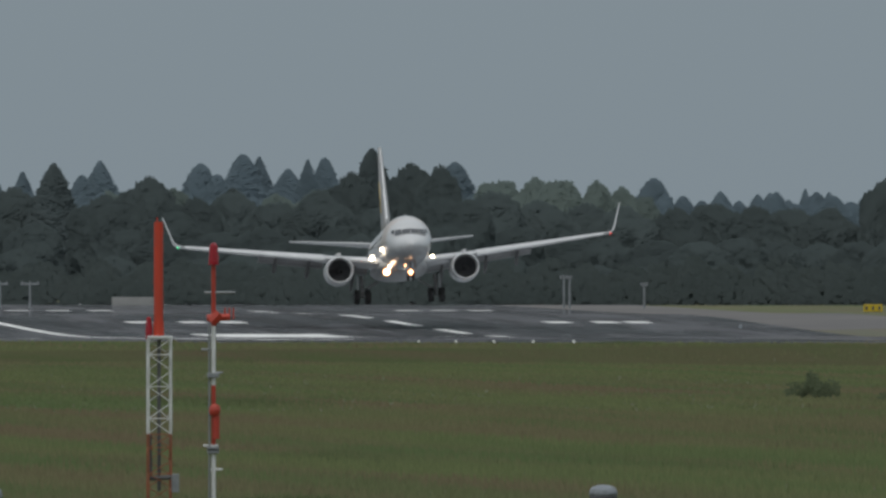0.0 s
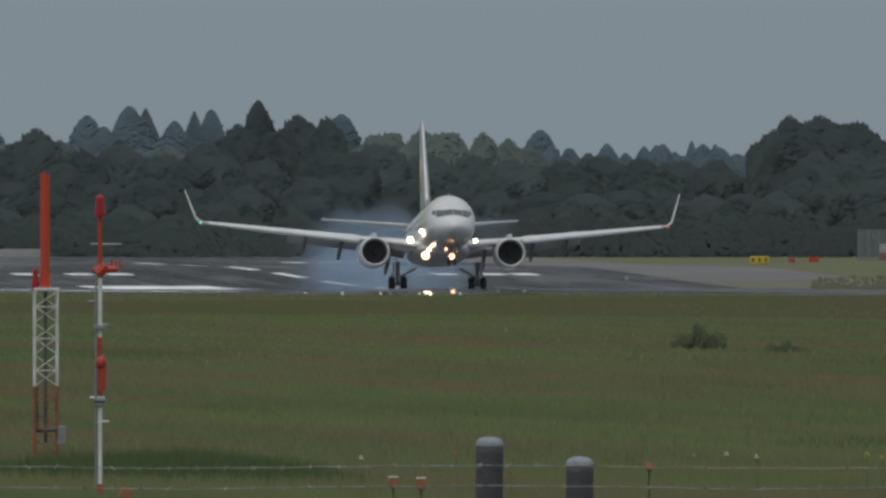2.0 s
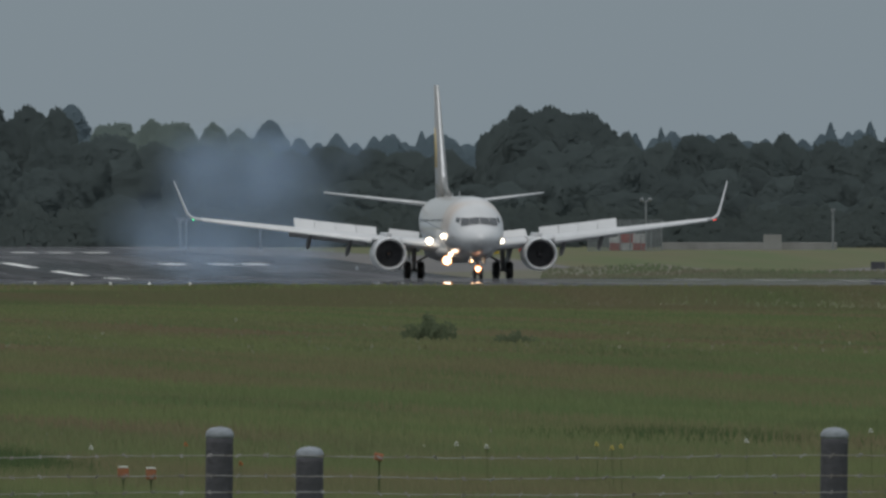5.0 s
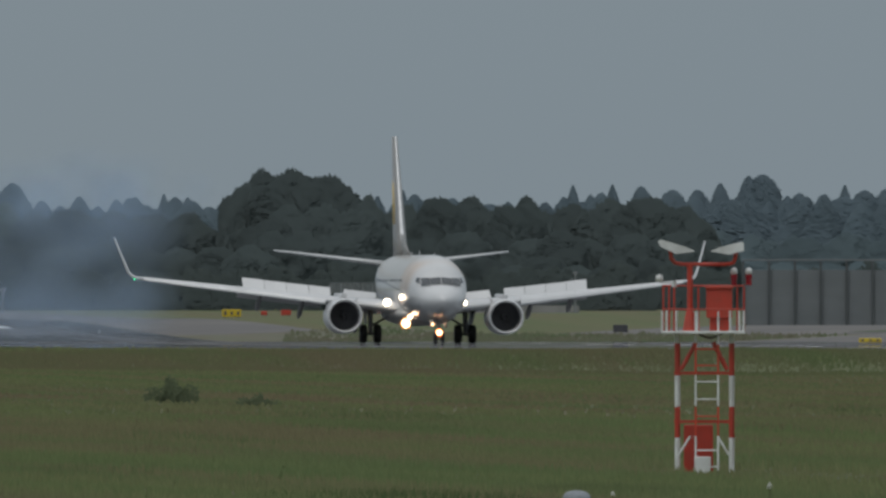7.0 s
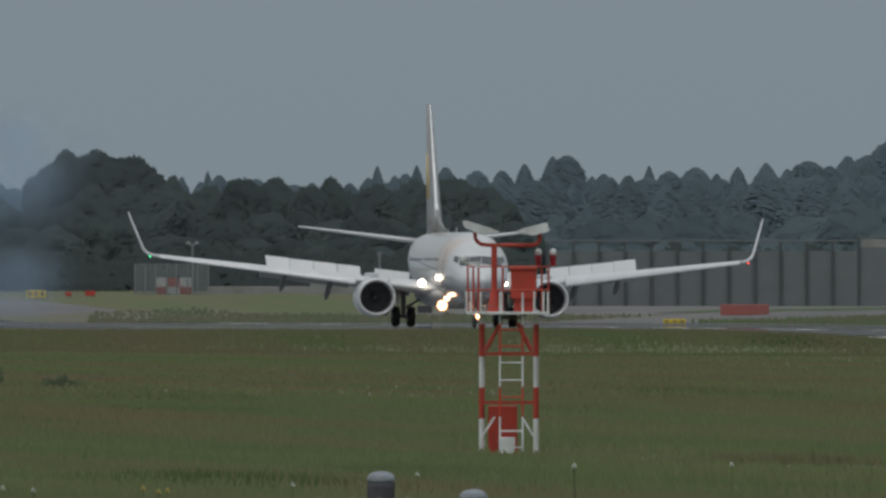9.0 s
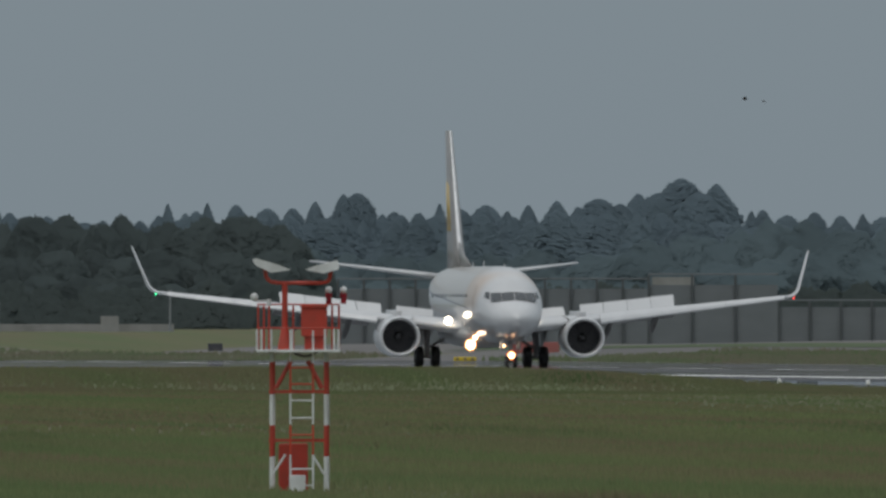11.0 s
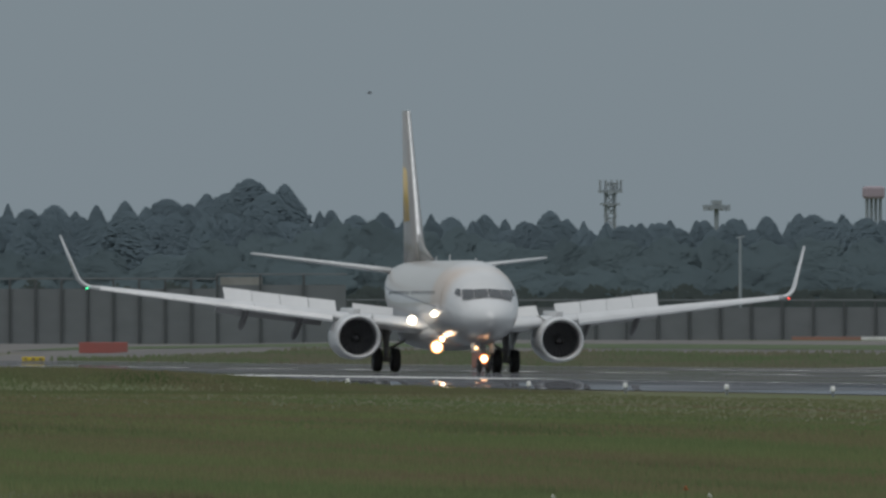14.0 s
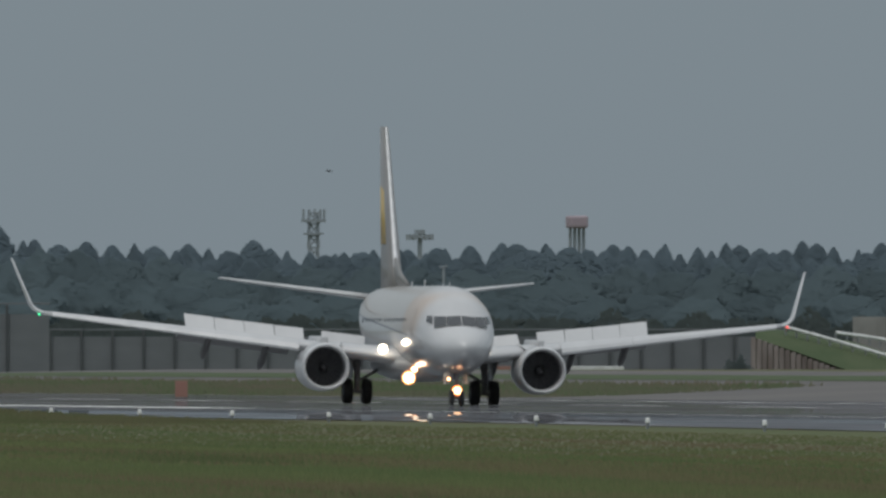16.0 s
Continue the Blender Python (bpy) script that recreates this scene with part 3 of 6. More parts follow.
        for k in range(24):
            a = 2 * math.pi * k / 24
            ca, sa = math.cos(a), math.sin(a)
            cb, sb = math.cos(a + 0.16), math.sin(a + 0.16)
            v = [(ec[0] + 0.2 * ca, ec[1] + 0.95, ec[2] + 0.2 * sa), (ec[0] + 0.85 * ca, ec[1] + 0.9, ec[2] + 0.8 * sa),
                 (ec[0] + 0.85 * cb, ec[1] + 1.02, ec[2] + 0.8 * sb), (ec[0] + 0.2 * cb, ec[1] + 1.02, ec[2] + 0.2 * sb)]
            part("fan_blade", (v, [(0, 1, 2, 3)]), M_FAN, eng)
        part("spinner", loft(lathe_y([(0.55, 0.01), (0.75, 0.12), (1.0, 0.22)], ec, 20)), M_FAN, eng, smooth=True)
        part("exhaust_cone", loft(lathe_y([(3.3, 0.75), (4.2, 0.5), (5.0, 0.05)], ec, 20)), M_STEEL, eng, smooth=True)
        v = [(s * 4.85 - s * 0.66, -3.9, 2.5), (s * 4.85 - s * 0.66, -2.5, 2.5), (s * 4.85 - s * 0.92, -2.5, 2.78), (s * 4.85 - s * 0.8, -3.5, 2.66)]
        v += [(x + 0.02, y, z + 0.02) for x, y, z in v]
        part("nacelle_chine", (v, [(0, 1, 2, 3), (7, 6, 5, 4), (0, 4, 5, 1), (1, 5, 6, 2), (2, 6, 7, 3), (3, 7, 4, 0)]), M_WHITE, eng, "white nacelle strake")
        bm = bmesh.new()
        box(bm, s * 4.85 - 0.17, s * 4.85 + 0.17, -3.9, 0.6, 2.55, 3.0, 0.08)
        part("engine_pylon", bm, M_WHITE, jet, "white engine pylon", smooth=False)
        # main gear
        gx = s * 2.86
        bm = bmesh.new()
        rod(bm, (gx, 0, 0.55), (gx, 0.1, 2.2), 0.13, 0.16, 12)
        rod(bm, (gx, 0, 1.0), (gx - s * 1.3, 0.1, 1.75), 0.07)
        rod(bm, (gx, 0.1, 1.0), (gx, 1.3, 1.9), 0.06)
        rod(bm, (gx - 0.45, 0, 0.57), (gx + 0.45, 0, 0.57), 0.09)
        gear = part("main_gear_leg", bm, M_STEEL, jet, "steel main landing gear leg", smooth=False)
        LEGS.append(gear)
        bm = bmesh.new()
        box(bm, gx + s * 0.3 - 0.03, gx + s * 0.3 + 0.03, -0.55, 0.6, 1.15, 2.2, 0.02)
        part("gear_door", bm, M_GREY, gear, "grey gear leg door")
        for o in (-0.43, 0.43):
            make_wheel("main_wheel", (gx + o, 0, 0.57), 0.57, 0.42, gear)
        # tailplane
        def tail_line(x):
            k = (x - 0.5) / 6.67
            return 11.2 + 4.4 * k, 4.75 + 0.82 * k, 3.9 - 2.6 * k
        part("tailplane", mirror_mesh(loft([foil(x, *tail_line(x)[:2], tail_line(x)[2], 0.7) for x in (0.4, 2.5, 4.8, 7.1)]), s), M_WHITE, jet,
             "white horizontal tailplane", smooth=True)
        # lights
        lamp_lens("landing_light", (s * 2.35, -4.85 if s < 0 else -4.4, 2.46), 0.21 if s < 0 else 0.15, M_LANDING, jet, "lit warm white landing light")
        if s < 0:
            lamp_lens("retractable_light", (-1.4, -6.7, 1.2), 0.22, M_LANDING, jet, "lit warm landing light below the belly", M_HALO)
        lamp_lens("navigation_light", (s * 16.85, 2.75, 3.72), 0.05, M_NAVG if s < 0 else M_NAVR, WINGS[0 if s < 0 else 1][0],
                  "green wing tip light" if s < 0 else "red wing tip light")
    lamp_lens("turnoff_light", (-1.9, -9.0, 2.76), 0.14, M_LANDING, jet, "lit warm white runway turnoff light")
    lamp_lens("fairing_light", (-1.2, -7.0, 1.58), 0.11, M_LANDING, jet, "lit warm light in the wing fairing", M_HALO)
    # fin with dorsal fillet and gold emblem
    def fin_ring(z, le, ch, t):
        return [(h * ch * t, le + c * ch, z) for c, h in FOIL[:8]] + [(-h * ch * t, le + c * ch, z) for c, h in reversed(FOIL[1:7])]
    fin = part("fin", loft([fin_ring(4.9, 8.2, 6.4, 0.85), fin_ring(6.2, 9.2, 5.5, 0.9), fin_ring(12.5, 13.6, 2.2, 0.9)]), M_FIN, jet,
               "pale grey tail fin", smooth=True)
    part("dorsal_fillet", loft([fin_ring(5.2, 3.6, 7.0, 0.28), fin_ring(5.9, 7.4, 4.0, 0.4), fin_ring(6.6, 9.3, 2.2, 0.5)]), M_FIN, fin, smooth=True)
    part("fin_emblem", loft([fin_ring(7.2, 10.0, 4.86, 0.97), fin_ring(9.8, 11.9, 3.4, 0.97)]), M_GOLD, fin, "gold emblem patch on the fin", smooth=True)
    rr = [[(h * ch * 0.9 * s2, le + c * ch - 0.03, z) for c, h, s2 in ((0, 0, 1), (0.006, 0.014, 1), (0.02, 0.026, 1), (0.02, 0.026, -1), (0.006, 0.014, -1))]
          for z, le, ch in ((6.2, 9.2, 5.5), (12.5, 13.6, 2.2))]
    part("fin_leading_edge", loft(rr), M_METAL, fin, "bright metal fin leading edge")
    # nose gear
    ng = -12.4
    bm = bmesh.new()
    rod(bm, (0, ng, 0.35), (0, ng + 0.1, 1.6), 0.09, 0.11, 12)
    rod(bm, (0, ng, 0.8), (0, ng + 1.0, 1.5), 0.05)
    rod(bm, (-0.24, ng, 0.34), (0.24, ng, 0.34), 0.06)
    nose_gear = part("nose_gear_leg", bm, M_STEEL, jet, "steel nose landing gear leg")
    for o in (-0.21, 0.21):
        make_wheel("nose_wheel", (o, ng, 0.345), 0.345, 0.2, nose_gear)
    for o in (-0.42, 0.42):
        bm = bmesh.new()
        box(bm, o - 0.02, o + 0.02, ng - 0.5, ng + 1.2, 0.95, 1.5, 0.015)
        part("nose_gear_door", bm, M_FLAP, nose_gear, "grey nose gear door")
    lamp_lens("gear_door_light", (-0.43, ng - 0.52, 1.16), 0.06, M_AMBER, nose_gear, "small lit warm light by the nose gear", M_HALO)
    lamp_lens("taxi_light", (0, ng - 0.18, 0.66), 0.17, M_AMBER, nose_gear, "lit amber taxi light", M_HALORED)
    return jet


airliner = make_airliner()
# ---- masts, towers and fences ----
def make_lattice_mast():
    r = 450.0
    base = spot(132, 795, r)
    k = r / F
    mast = new("lattice_mast")
    mast.location = (base.x, base.y, land(base.x, base.y))
    gz = mast.location.z

    def h(v):
        return spot(132, v, r).z - gz
    tagged(mast, "red and white lattice mast with red antenna tube in the grass", "antenna mast")
    w = 20 * k
    z_low, z_mid, z_top = 0.0, h(692), h(523)
    for z0, z1, mat, lab in ((z_low, z_mid, M_RUST, "dull orange lattice section"), (z_mid, z_top, M_RWHITE, "white lattice section")):
        bm = bmesh.new()
        pts = [(-w, w), (w, w), (w, -w), (-w, -w)]
        for x, y in pts:
            rod(bm, (x, y, z0), (x, y, z1), 0.011, n=8)
        n = 6
        for i in range(n):
            a, b = z0 + (z1 - z0) * i / n, z0 + (z1 - z0) * (i + 1) / n
            for j in range(4):
                p, q = pts[j], pts[(j + 1) % 4]
                if i % 2:
                    p, q = q, p
                rod(bm, (*p, a), (*q, b), 0.0065, n=6)
            if i % 2 == 0 or i == n - 1:
                for j in range(4):
                    rod(bm, (*pts[j], b), (*pts[(j + 1) % 4], b), 0.007, n=6)
        part("lattice", bm, mat, mast, lab)
    bm = bmesh.new()
    box(bm, -w * 1.1, w * 1.1, -w * 1.1, w * 1.1, z_top, z_top + 0.04, 0.01)
    part("top_plate", bm, M_RWHITE, mast, "white top plate")
    bm = bmesh.new()
    rod(bm, (-0.01, 0, z_top), (-0.01, 0, h(492)), 0.07, n=20)
    rod(bm, (-0.01, 0, h(492)), (-0.01, 0, h(316)), 0.062, n=20)
    rod(bm, (-0.03, 0, h(316)), (-0.03, 0, h(308)), 0.008)
    part("antenna_tube", bm, M_ORANGE, mast, "orange-red antenna tube", smooth=False)
    bm = bmesh.new()
    rod(bm, (0.0, 0.05, 0.3), (0.0, 0.05, z_top), 0.025, n=10)
    part("feed_cable", bm, M_DARK, mast, "dark feed cable")
    bm = bmesh.new()
    rod(bm, (-0.14, 0, z_top), (-0.14, 0, h(512)), 0.045, n=14)
    rod(bm, (-0.14, 0, h(512)), (-0.14, 0, h(490)), 0.05, 0.035, n=14)
    ball(bm, (-0.14, 0, h(488)), 0.034)
    part("obstruction_light", bm, M_LAMPRED, mast, "red obstruction light")
    bm = bmesh.new()
    box(bm, 0.15, 0.25, -0.22, -0.08, h(795), h(762), 0.01)
    part("junction_box", bm, M_ZINC, mast, "grey metal junction box")
    bm = bmesh.new()
    rod(bm, (-0.14, -0.1, h(770)), (0.16, -0.14, h(768)), 0.03)
    rod(bm, (-0.12, -0.1, h(770)), (-0.13, -0.1, z_mid), 0.02)
    part("conduit", bm, M_DARK, mast, "dark cable conduit")


def make_monitor_pole():
    r = 350.0
    base = spot(228, 880, r)
    pole = new("monitor_pole")
    pole.location = (base.x, base.y, land(base.x, base.y))
    gz = pole.location.z
    tagged(pole, "slim red and white monitor pole with cross arms", "antenna mast")

    def h(v):
        return spot(228, v, r).z - gz
    k = r / F
    for v0, v1, mat, lab in ((865, 960, M_RED, "red pole section"), (710, 865, M_RWHITE, "white pole section"), (605, 710, M_RED, "red pole section"),
                             (500, 605, M_RWHITE, "white pole section"), (392, 500, M_RED, "red pole section")):
        bm = bmesh.new()
        z1 = h(v0)
        z0 = 0.0 if v1 > 900 else h(v1)
        rod(bm, (0.0, 0, z0), (0.0, 0, z1), 3.9 * k, n=14)
        part("pole_section", bm, mat, pole, lab)
    bm = bmesh.new()
    rod(bm, (-0.045, -0.02, 0.2), (-0.045, -0.02, h(500)), 0.011)
    part("cable_conduit", bm, M_ZINC, pole, "thin grey conduit")
    for v, xa, xb, mat in ((441, -16, 38, M_ZINC), (542, -22, 4, M_ZINC), (583, 0, 16, M_ZINC), (712, -18, 8, M_RWHITE), (754, -8, 16, M_RWHITE)):
        bm = bmesh.new()
        rod(bm, (xa * k, 0, h(v)), (xb * k, 0, h(v)), 0.012)
        part("cross_arm", bm, mat, pole, "thin metal cross arm")
    for v in (586, 720, 716):
        bm = bmesh.new()
        box(bm, -11 * k, 9 * k, -0.05, 0.05, h(v + 6), h(v - 3), 0.006)
        part("clamp", bm, M_ZINC, pole, "grey clamp")
    bm = bmesh.new()
    rod(bm, (-0.07, 0, h(486)), (0.17, -0.02, h(484)), 0.035)
    rod(bm, (-0.03, 0, h(494)), (0.06, 0, h(478)), 0.06)
    for xx in (20, 28, 35):
        rod(bm, (xx * k, -0.02, h(488)), (xx * k, -0.02, h(468)), 0.009)
    part("antenna_head", bm, M_RED, pole, "red antenna bracket")
    bm = bmesh.new()
    ball(bm, (0.01, -0.02, h(650)), 0.062, 2, (1, 1, 1.2))
    rod(bm, (0.025, -0.02, h(640)), (0.025, -0.02, h(700)), 0.036)
    part("junction_housing", bm, M_RED, pole, "red junction housing")
    bm = bmesh.new()
    rod(bm, (0, 0, h(386)), (0, 0, h(392)), 0.055, n=14)
    rod(bm, (0, 0, h(386)), (0, 0, h(360)), 0.055, 0.045, n=14)
    ball(bm, (0, 0, h(360)), 0.043)
    part("obstruction_light", bm, M_LAMPRED, pole, "red obstruction light")


def make_sensor_tower():
    """Red and white steel tower with two white sensor heads; local units follow the tower's own front view."""
    r = 580.0
    k = r / F
    base = spot(1245 + 985, 840 - 86, r)
    tw = new("sensor_tower")
    gz = land(base.x, base.y)
    tw.location = (base.x, base.y, gz)
    tw.rotation_euler = (0, 0, -(2230 - U0) / F)
    tagged(tw, "red and white steel sensor tower with ladder and platform", "sensor tower")

    def X(px):
        return (px - 1245) * k

    def Z(py):
        return spot(2230, py - 86, r).z - gz
    d = 0.5
    levels = [(840, 775, M_RWHITE), (775, 720, M_RED), (720, 665, M_RWHITE), (665, 608, M_RED), (608, 590, M_RWHITE)]
    for lx in (1197, 1293):
        for yy in (-d, d):
            for a, b, mat in levels:
                bm = bmesh.new()
                x = X(lx + (4 if yy > 0 else 0))
                z0 = -0.1 if a == 840 else Z(a)
                box(bm, x - 0.028, x + 0.028, yy - 0.028, yy + 0.028, z0, Z(b), 0.005)
                part("leg_section", bm, mat, tw, "red painted leg section" if mat is M_RED else "white painted leg section")
    for v in (660, 746):
        bm = bmesh.new()
        for yy in (-d, d):
            box(bm, X(1193), X(1298), yy - 0.02, yy + 0.02, Z(v + 3), Z(v - 2))
        for xx in (1197, 1295):
            box(bm, X(xx) - 0.02, X(xx) + 0.02, -d, d, Z(v + 3), Z(v - 2))
        part("cross_beam", bm, M_RED, tw, "red cross beam")
    for a, b, c, e, mat, rr in ((1205, 655, 1232, 606, M_RED, 0.035), (1287, 655, 1262, 606, M_RED, 0.04), (1200, 806, 1222, 772, M_RWHITE, 0.02),
                                (1290, 806, 1270, 772, M_RWHITE, 0.02)):
        bm = bmesh.new()
        rod(bm, (X(a), -d, Z(b)), (X(c), -d, Z(e)), rr)
        part("brace", bm, mat, tw, "red diagonal brace" if mat is M_RED else "white diagonal brace")
    # ladder
    for a, b, mat in ((832, 772, M_RWHITE), (772, 720, M_ORANGE), (718, 664, M_RWHITE), (662, 610, M_ORANGE), (608, 552, M_RWHITE)):
        for lx in (1231, 1271):
            bm = bmesh.new()
            rod(bm, (X(lx), -d - 0.12, Z(a)), (X(lx), -d - 0.12, Z(b)), 0.017)
            part("ladder_rail", bm, mat, tw)
    for v, mat in ((826, M_RWHITE), (797, M_RWHITE), (737, M_ORANGE), (707, M_RWHITE), (676, M_RWHITE), (647, M_ORANGE), (618, M_ORANGE)):
        bm = bmesh.new()
        rod(bm, (X(1231), -d - 0.12, Z(v)), (X(1271), -d - 0.12, Z(v)), 0.014)
        part("ladder_rung", bm, mat, tw)
    # platform and rail
    bm = bmesh.new()
    box(bm, X(1171), X(1319), -0.75, 0.75, Z(591), Z(586), 0.01)
    part("platform", bm, M_RWHITE, tw, "white platform deck")
    for lx in (1172, 1180, 1197, 1234, 1292, 1308, 1316):
        bm = bmesh.new()
        rod(bm, (X(lx), -0.72, Z(587)), (X(lx), -0.72, Z(550)), 0.018)
        part("rail_post", bm, M_RWHITE, tw, "white rail post")
    for lx in (1174, 1184, 1193, 1236, 1305, 1317):
        bm = bmesh.new()
        rod(bm, (X(lx), 0.72, Z(587)), (X(lx), 0.72, Z(508)), 0.018)
        part("rail_post", bm, M_RED, tw, "red rail post")
    for v, y, mat in ((548, -0.72, M_RED), (506, 0.72, M_RED), (548, 0.72, M_RED)):
        bm = bmesh.new()
        rod(bm, (X(1172), y, Z(v)), (X(1318), y, Z(v)), 0.014)
        part("hand_rail", bm, mat, tw, "red hand rail")
    # central column and sensor arms
    bm = bmesh.new()
    rod(bm, (X(1221), 0, Z(586)), (X(1221), 0, Z(548)), 0.13, 0.06, 14)
    rod(bm, (X(1221), 0, Z(552)), (X(1221), 0, Z(468)), 0.05, n=14)
    part("column", bm, M_RED, tw, "red central column")
    bm = bmesh.new()
    pts = [(1186, 440), (1188, 458), (1196, 466), (1210, 468), (1285, 468), (1297, 466), (1301, 458), (1303, 442)]
    for a, b in zip(pts, pts[1:]):
        rod(bm, (X(a[0]), 0, Z(a[1])), (X(b[0]), 0, Z(b[1])), 0.033, n=12)
        ball(bm, (X(b[0]), 0, Z(b[1])), 0.033, 1)
    part("yoke", bm, M_RED, tw, "red sensor yoke")
    for q in ([(1164, 427), (1169, 437), (1197, 450), (1231, 445), (1213, 437), (1170, 424)], [(1316, 430), (1317, 444), (1290, 451), (1257, 445), (1273, 438), (1313, 428)]):
        ring = [[(X(px), yy, Z(py)) for px, py in q] for yy in (-0.13, 0.13)]
        ob = part("sensor_head", loft(ring), M_RWHITE, tw, "white slanting sensor head")
    bm = bmesh.new()
    box(bm, X(1250), X(1296), -0.3, 0.25, Z(563), Z(511), 0.02)
    box(bm, X(1248), X(1298), -0.33, 0.28, Z(512), Z(506), 0.015)
    part("equipment_cabinet", bm, M_RED, tw, "red equipment cabinet")
    bm = bmesh.new()
    box(bm, X(1256), X(1290), -0.2, 0.2, Z(587), Z(563), 0.01)
    part("cabinet_stand", bm, M_RED, tw, "red cabinet stand")
    for lx in (1299, 1325):
        bm = bmesh.new()
        rod(bm, (X(lx), 0.3, Z(505)), (X(lx), 0.3, Z(494)), 0.05, n=14)
        rod(bm, (X(lx), 0.3, Z(494)), (X(lx), 0.3, Z(486)), 0.06, n=14)
        lam = part("obstruction_light", bm, M_LAMPRED, tw, "red obstruction light")
        bm = bmesh.new()
        ball(bm, (X(lx), 0.3, Z(481)), 0.06, 2, (1, 1, 1.2))
        part("lamp_globe", bm, M_RWHITE, lam, "pale glass lamp globe", smooth=True)
    bm = bmesh.new()
    ball(bm, (X(1167), 0.2, Z(493)), 0.07, 2)
    rod(bm, (X(1167), 0.2, Z(500)), (X(1193), 0.2, Z(500)), 0.015)
    rod(bm, (X(1193), 0.2, Z(508)), (X(1193), 0.2, Z(497)), 0.04)
    part("side_sensor", bm, M_RWHITE, tw, "small white round sensor", smooth=False)
    # boxes at the foot
    bm = bmesh.new()
    box(bm, X(1210), X(1262), -0.2, 0.3, -0.1, Z(752), 0.02)
    part("foot_cabinet", bm, M_RED, tw, "red cabinet at the tower foot")
    bm = bmesh.new()
    box(bm, X(1229), X(1258), -0.75, -0.45, -0.1, Z(808), 0.015)
    part("meter_box", bm, M_RWHITE, tw, "dirty white meter box")
    bm = bmesh.new()
    for i in range(6):
        a = (X(1238 + i * 7), -0.3, Z(592 + 6 * math.sin(i * 0.6)))
        b = (X(1245 + i * 7), -0.3, Z(592 + 6 * math.sin((i + 1) * 0.6)))
        rod(bm, a, b, 0.02)
    part("loose_cable", bm, M_DARK, tw, "dark hanging cable")


def make_fence_posts():
    r = 156.0
    k = r / F

    def post(u, v, tilt):
        top = spot(u, v + 9, r)
        gz = land(top.x, top.y) - 0.3
        n, rad = 20, 24.5 * k
        rings = []
        zs = [gz, top.z - 0.9, top.z - 0.05, top.z - 0.022]
        for z in zs:
            rings.append([(rad * math.cos(2 * math.pi * q / n) * (1 + 0.03 * noise.noise((q * 0.7, z * 2, u))),
                           rad * math.sin(2 * math.pi * q / n), z - gz) for q in range(n)])
        ob = new("fence_post")
        ob.matrix_basis = Matrix.Translation((top.x, top.y, gz)) @ pose(0, 0, 0, 0, tilt, 0)
        tagged(ob, "dark weathered round fence post with pale domed top", "fence post", "barbed wire fence posts")
        part("shaft", loft(rings), M_POST, ob, smooth=True)
        rings = []
        for q, z in ((1.0, -0.024), (1.04, -0.012), (0.98, 0.004), (0.8, 0.018), (0.45, 0.026), (0.05, 0.029)):
            rings.append([(rad * q * math.cos(2 * math.pi * i / n), rad * q * math.sin(2 * math.pi * i / n), top.z - gz + z) for i in range(n)])
        part("cap", loft(rings), M_POSTTOP, ob, "pale grey domed post top", smooth=True)
    for u, v, tilt in ((-1262, 786, 0), (-1120, 822, 0.5), (-175, 786, 0.4), (-38, 826, 0), (910, 783, 0.7), (1074, 818, 0.3), (1997, 784, 0.8), (2169, 816, 0),
                       (3053, 774, 0), (3257, 812, 0.4), (4140, 782, 0.3), (4320, 818, 0)):
        post(u, v, tilt)
    # barbed wires
    rnd = random.Random(5)
    for v in (832, 868, 897, 936):
        bm_v, bm_f = [], []

        def tube(a, b, rad):
            d = (b - a).normalized()
            s1 = d.cross(Vector((0, 0, 1)))
            s1 = s1.normalized() if s1.length > 0.01 else Vector((1, 0, 0))
            s2 = d.cross(s1)
            n0 = len(bm_v)
            for p in (a, b):
                for q in range(4):
                    an = math.pi / 2 * q
                    bm_v.append(p + (s1 * math.cos(an) + s2 * math.sin(an)) * rad)
            for q in range(4):
                bm_f.append((n0 + q, n0 + (q + 1) % 4, n0 + 4 + (q + 1) % 4, n0 + 4 + q))
        last = None
        for i in range(0, 241):
            u = -1300 + i * 25
            sag = 5 * math.sin((u + 175) / 1087 * math.pi) ** 2 + 2 * noise.noise((u * 0.004, v, 0)) + 2 * noise.noise((u * 0.017, v, 5))
            p = spot(u, v + sag, r - 0.12)
            if last is not None:
                tube(last, p, 0.002)
                if i % 2 == 0:
                    for q in range(2):
                        o = Vector((rnd.uniform(-0.014, 0.014), rnd.uniform(-0.01, 0.01), 0.009))
                        tube(p - o, p + o, 0.0025)
            last = p
        ob = part("barbed_wire", (bm_v, bm_f), M_WIRE)
        tagged(ob, "rusty barbed wire strand stretched along the posts", "fence wire", "barbed wires")


make_lattice_mast()
make_monitor_pole()
make_sensor_tower()
make_fence_posts()


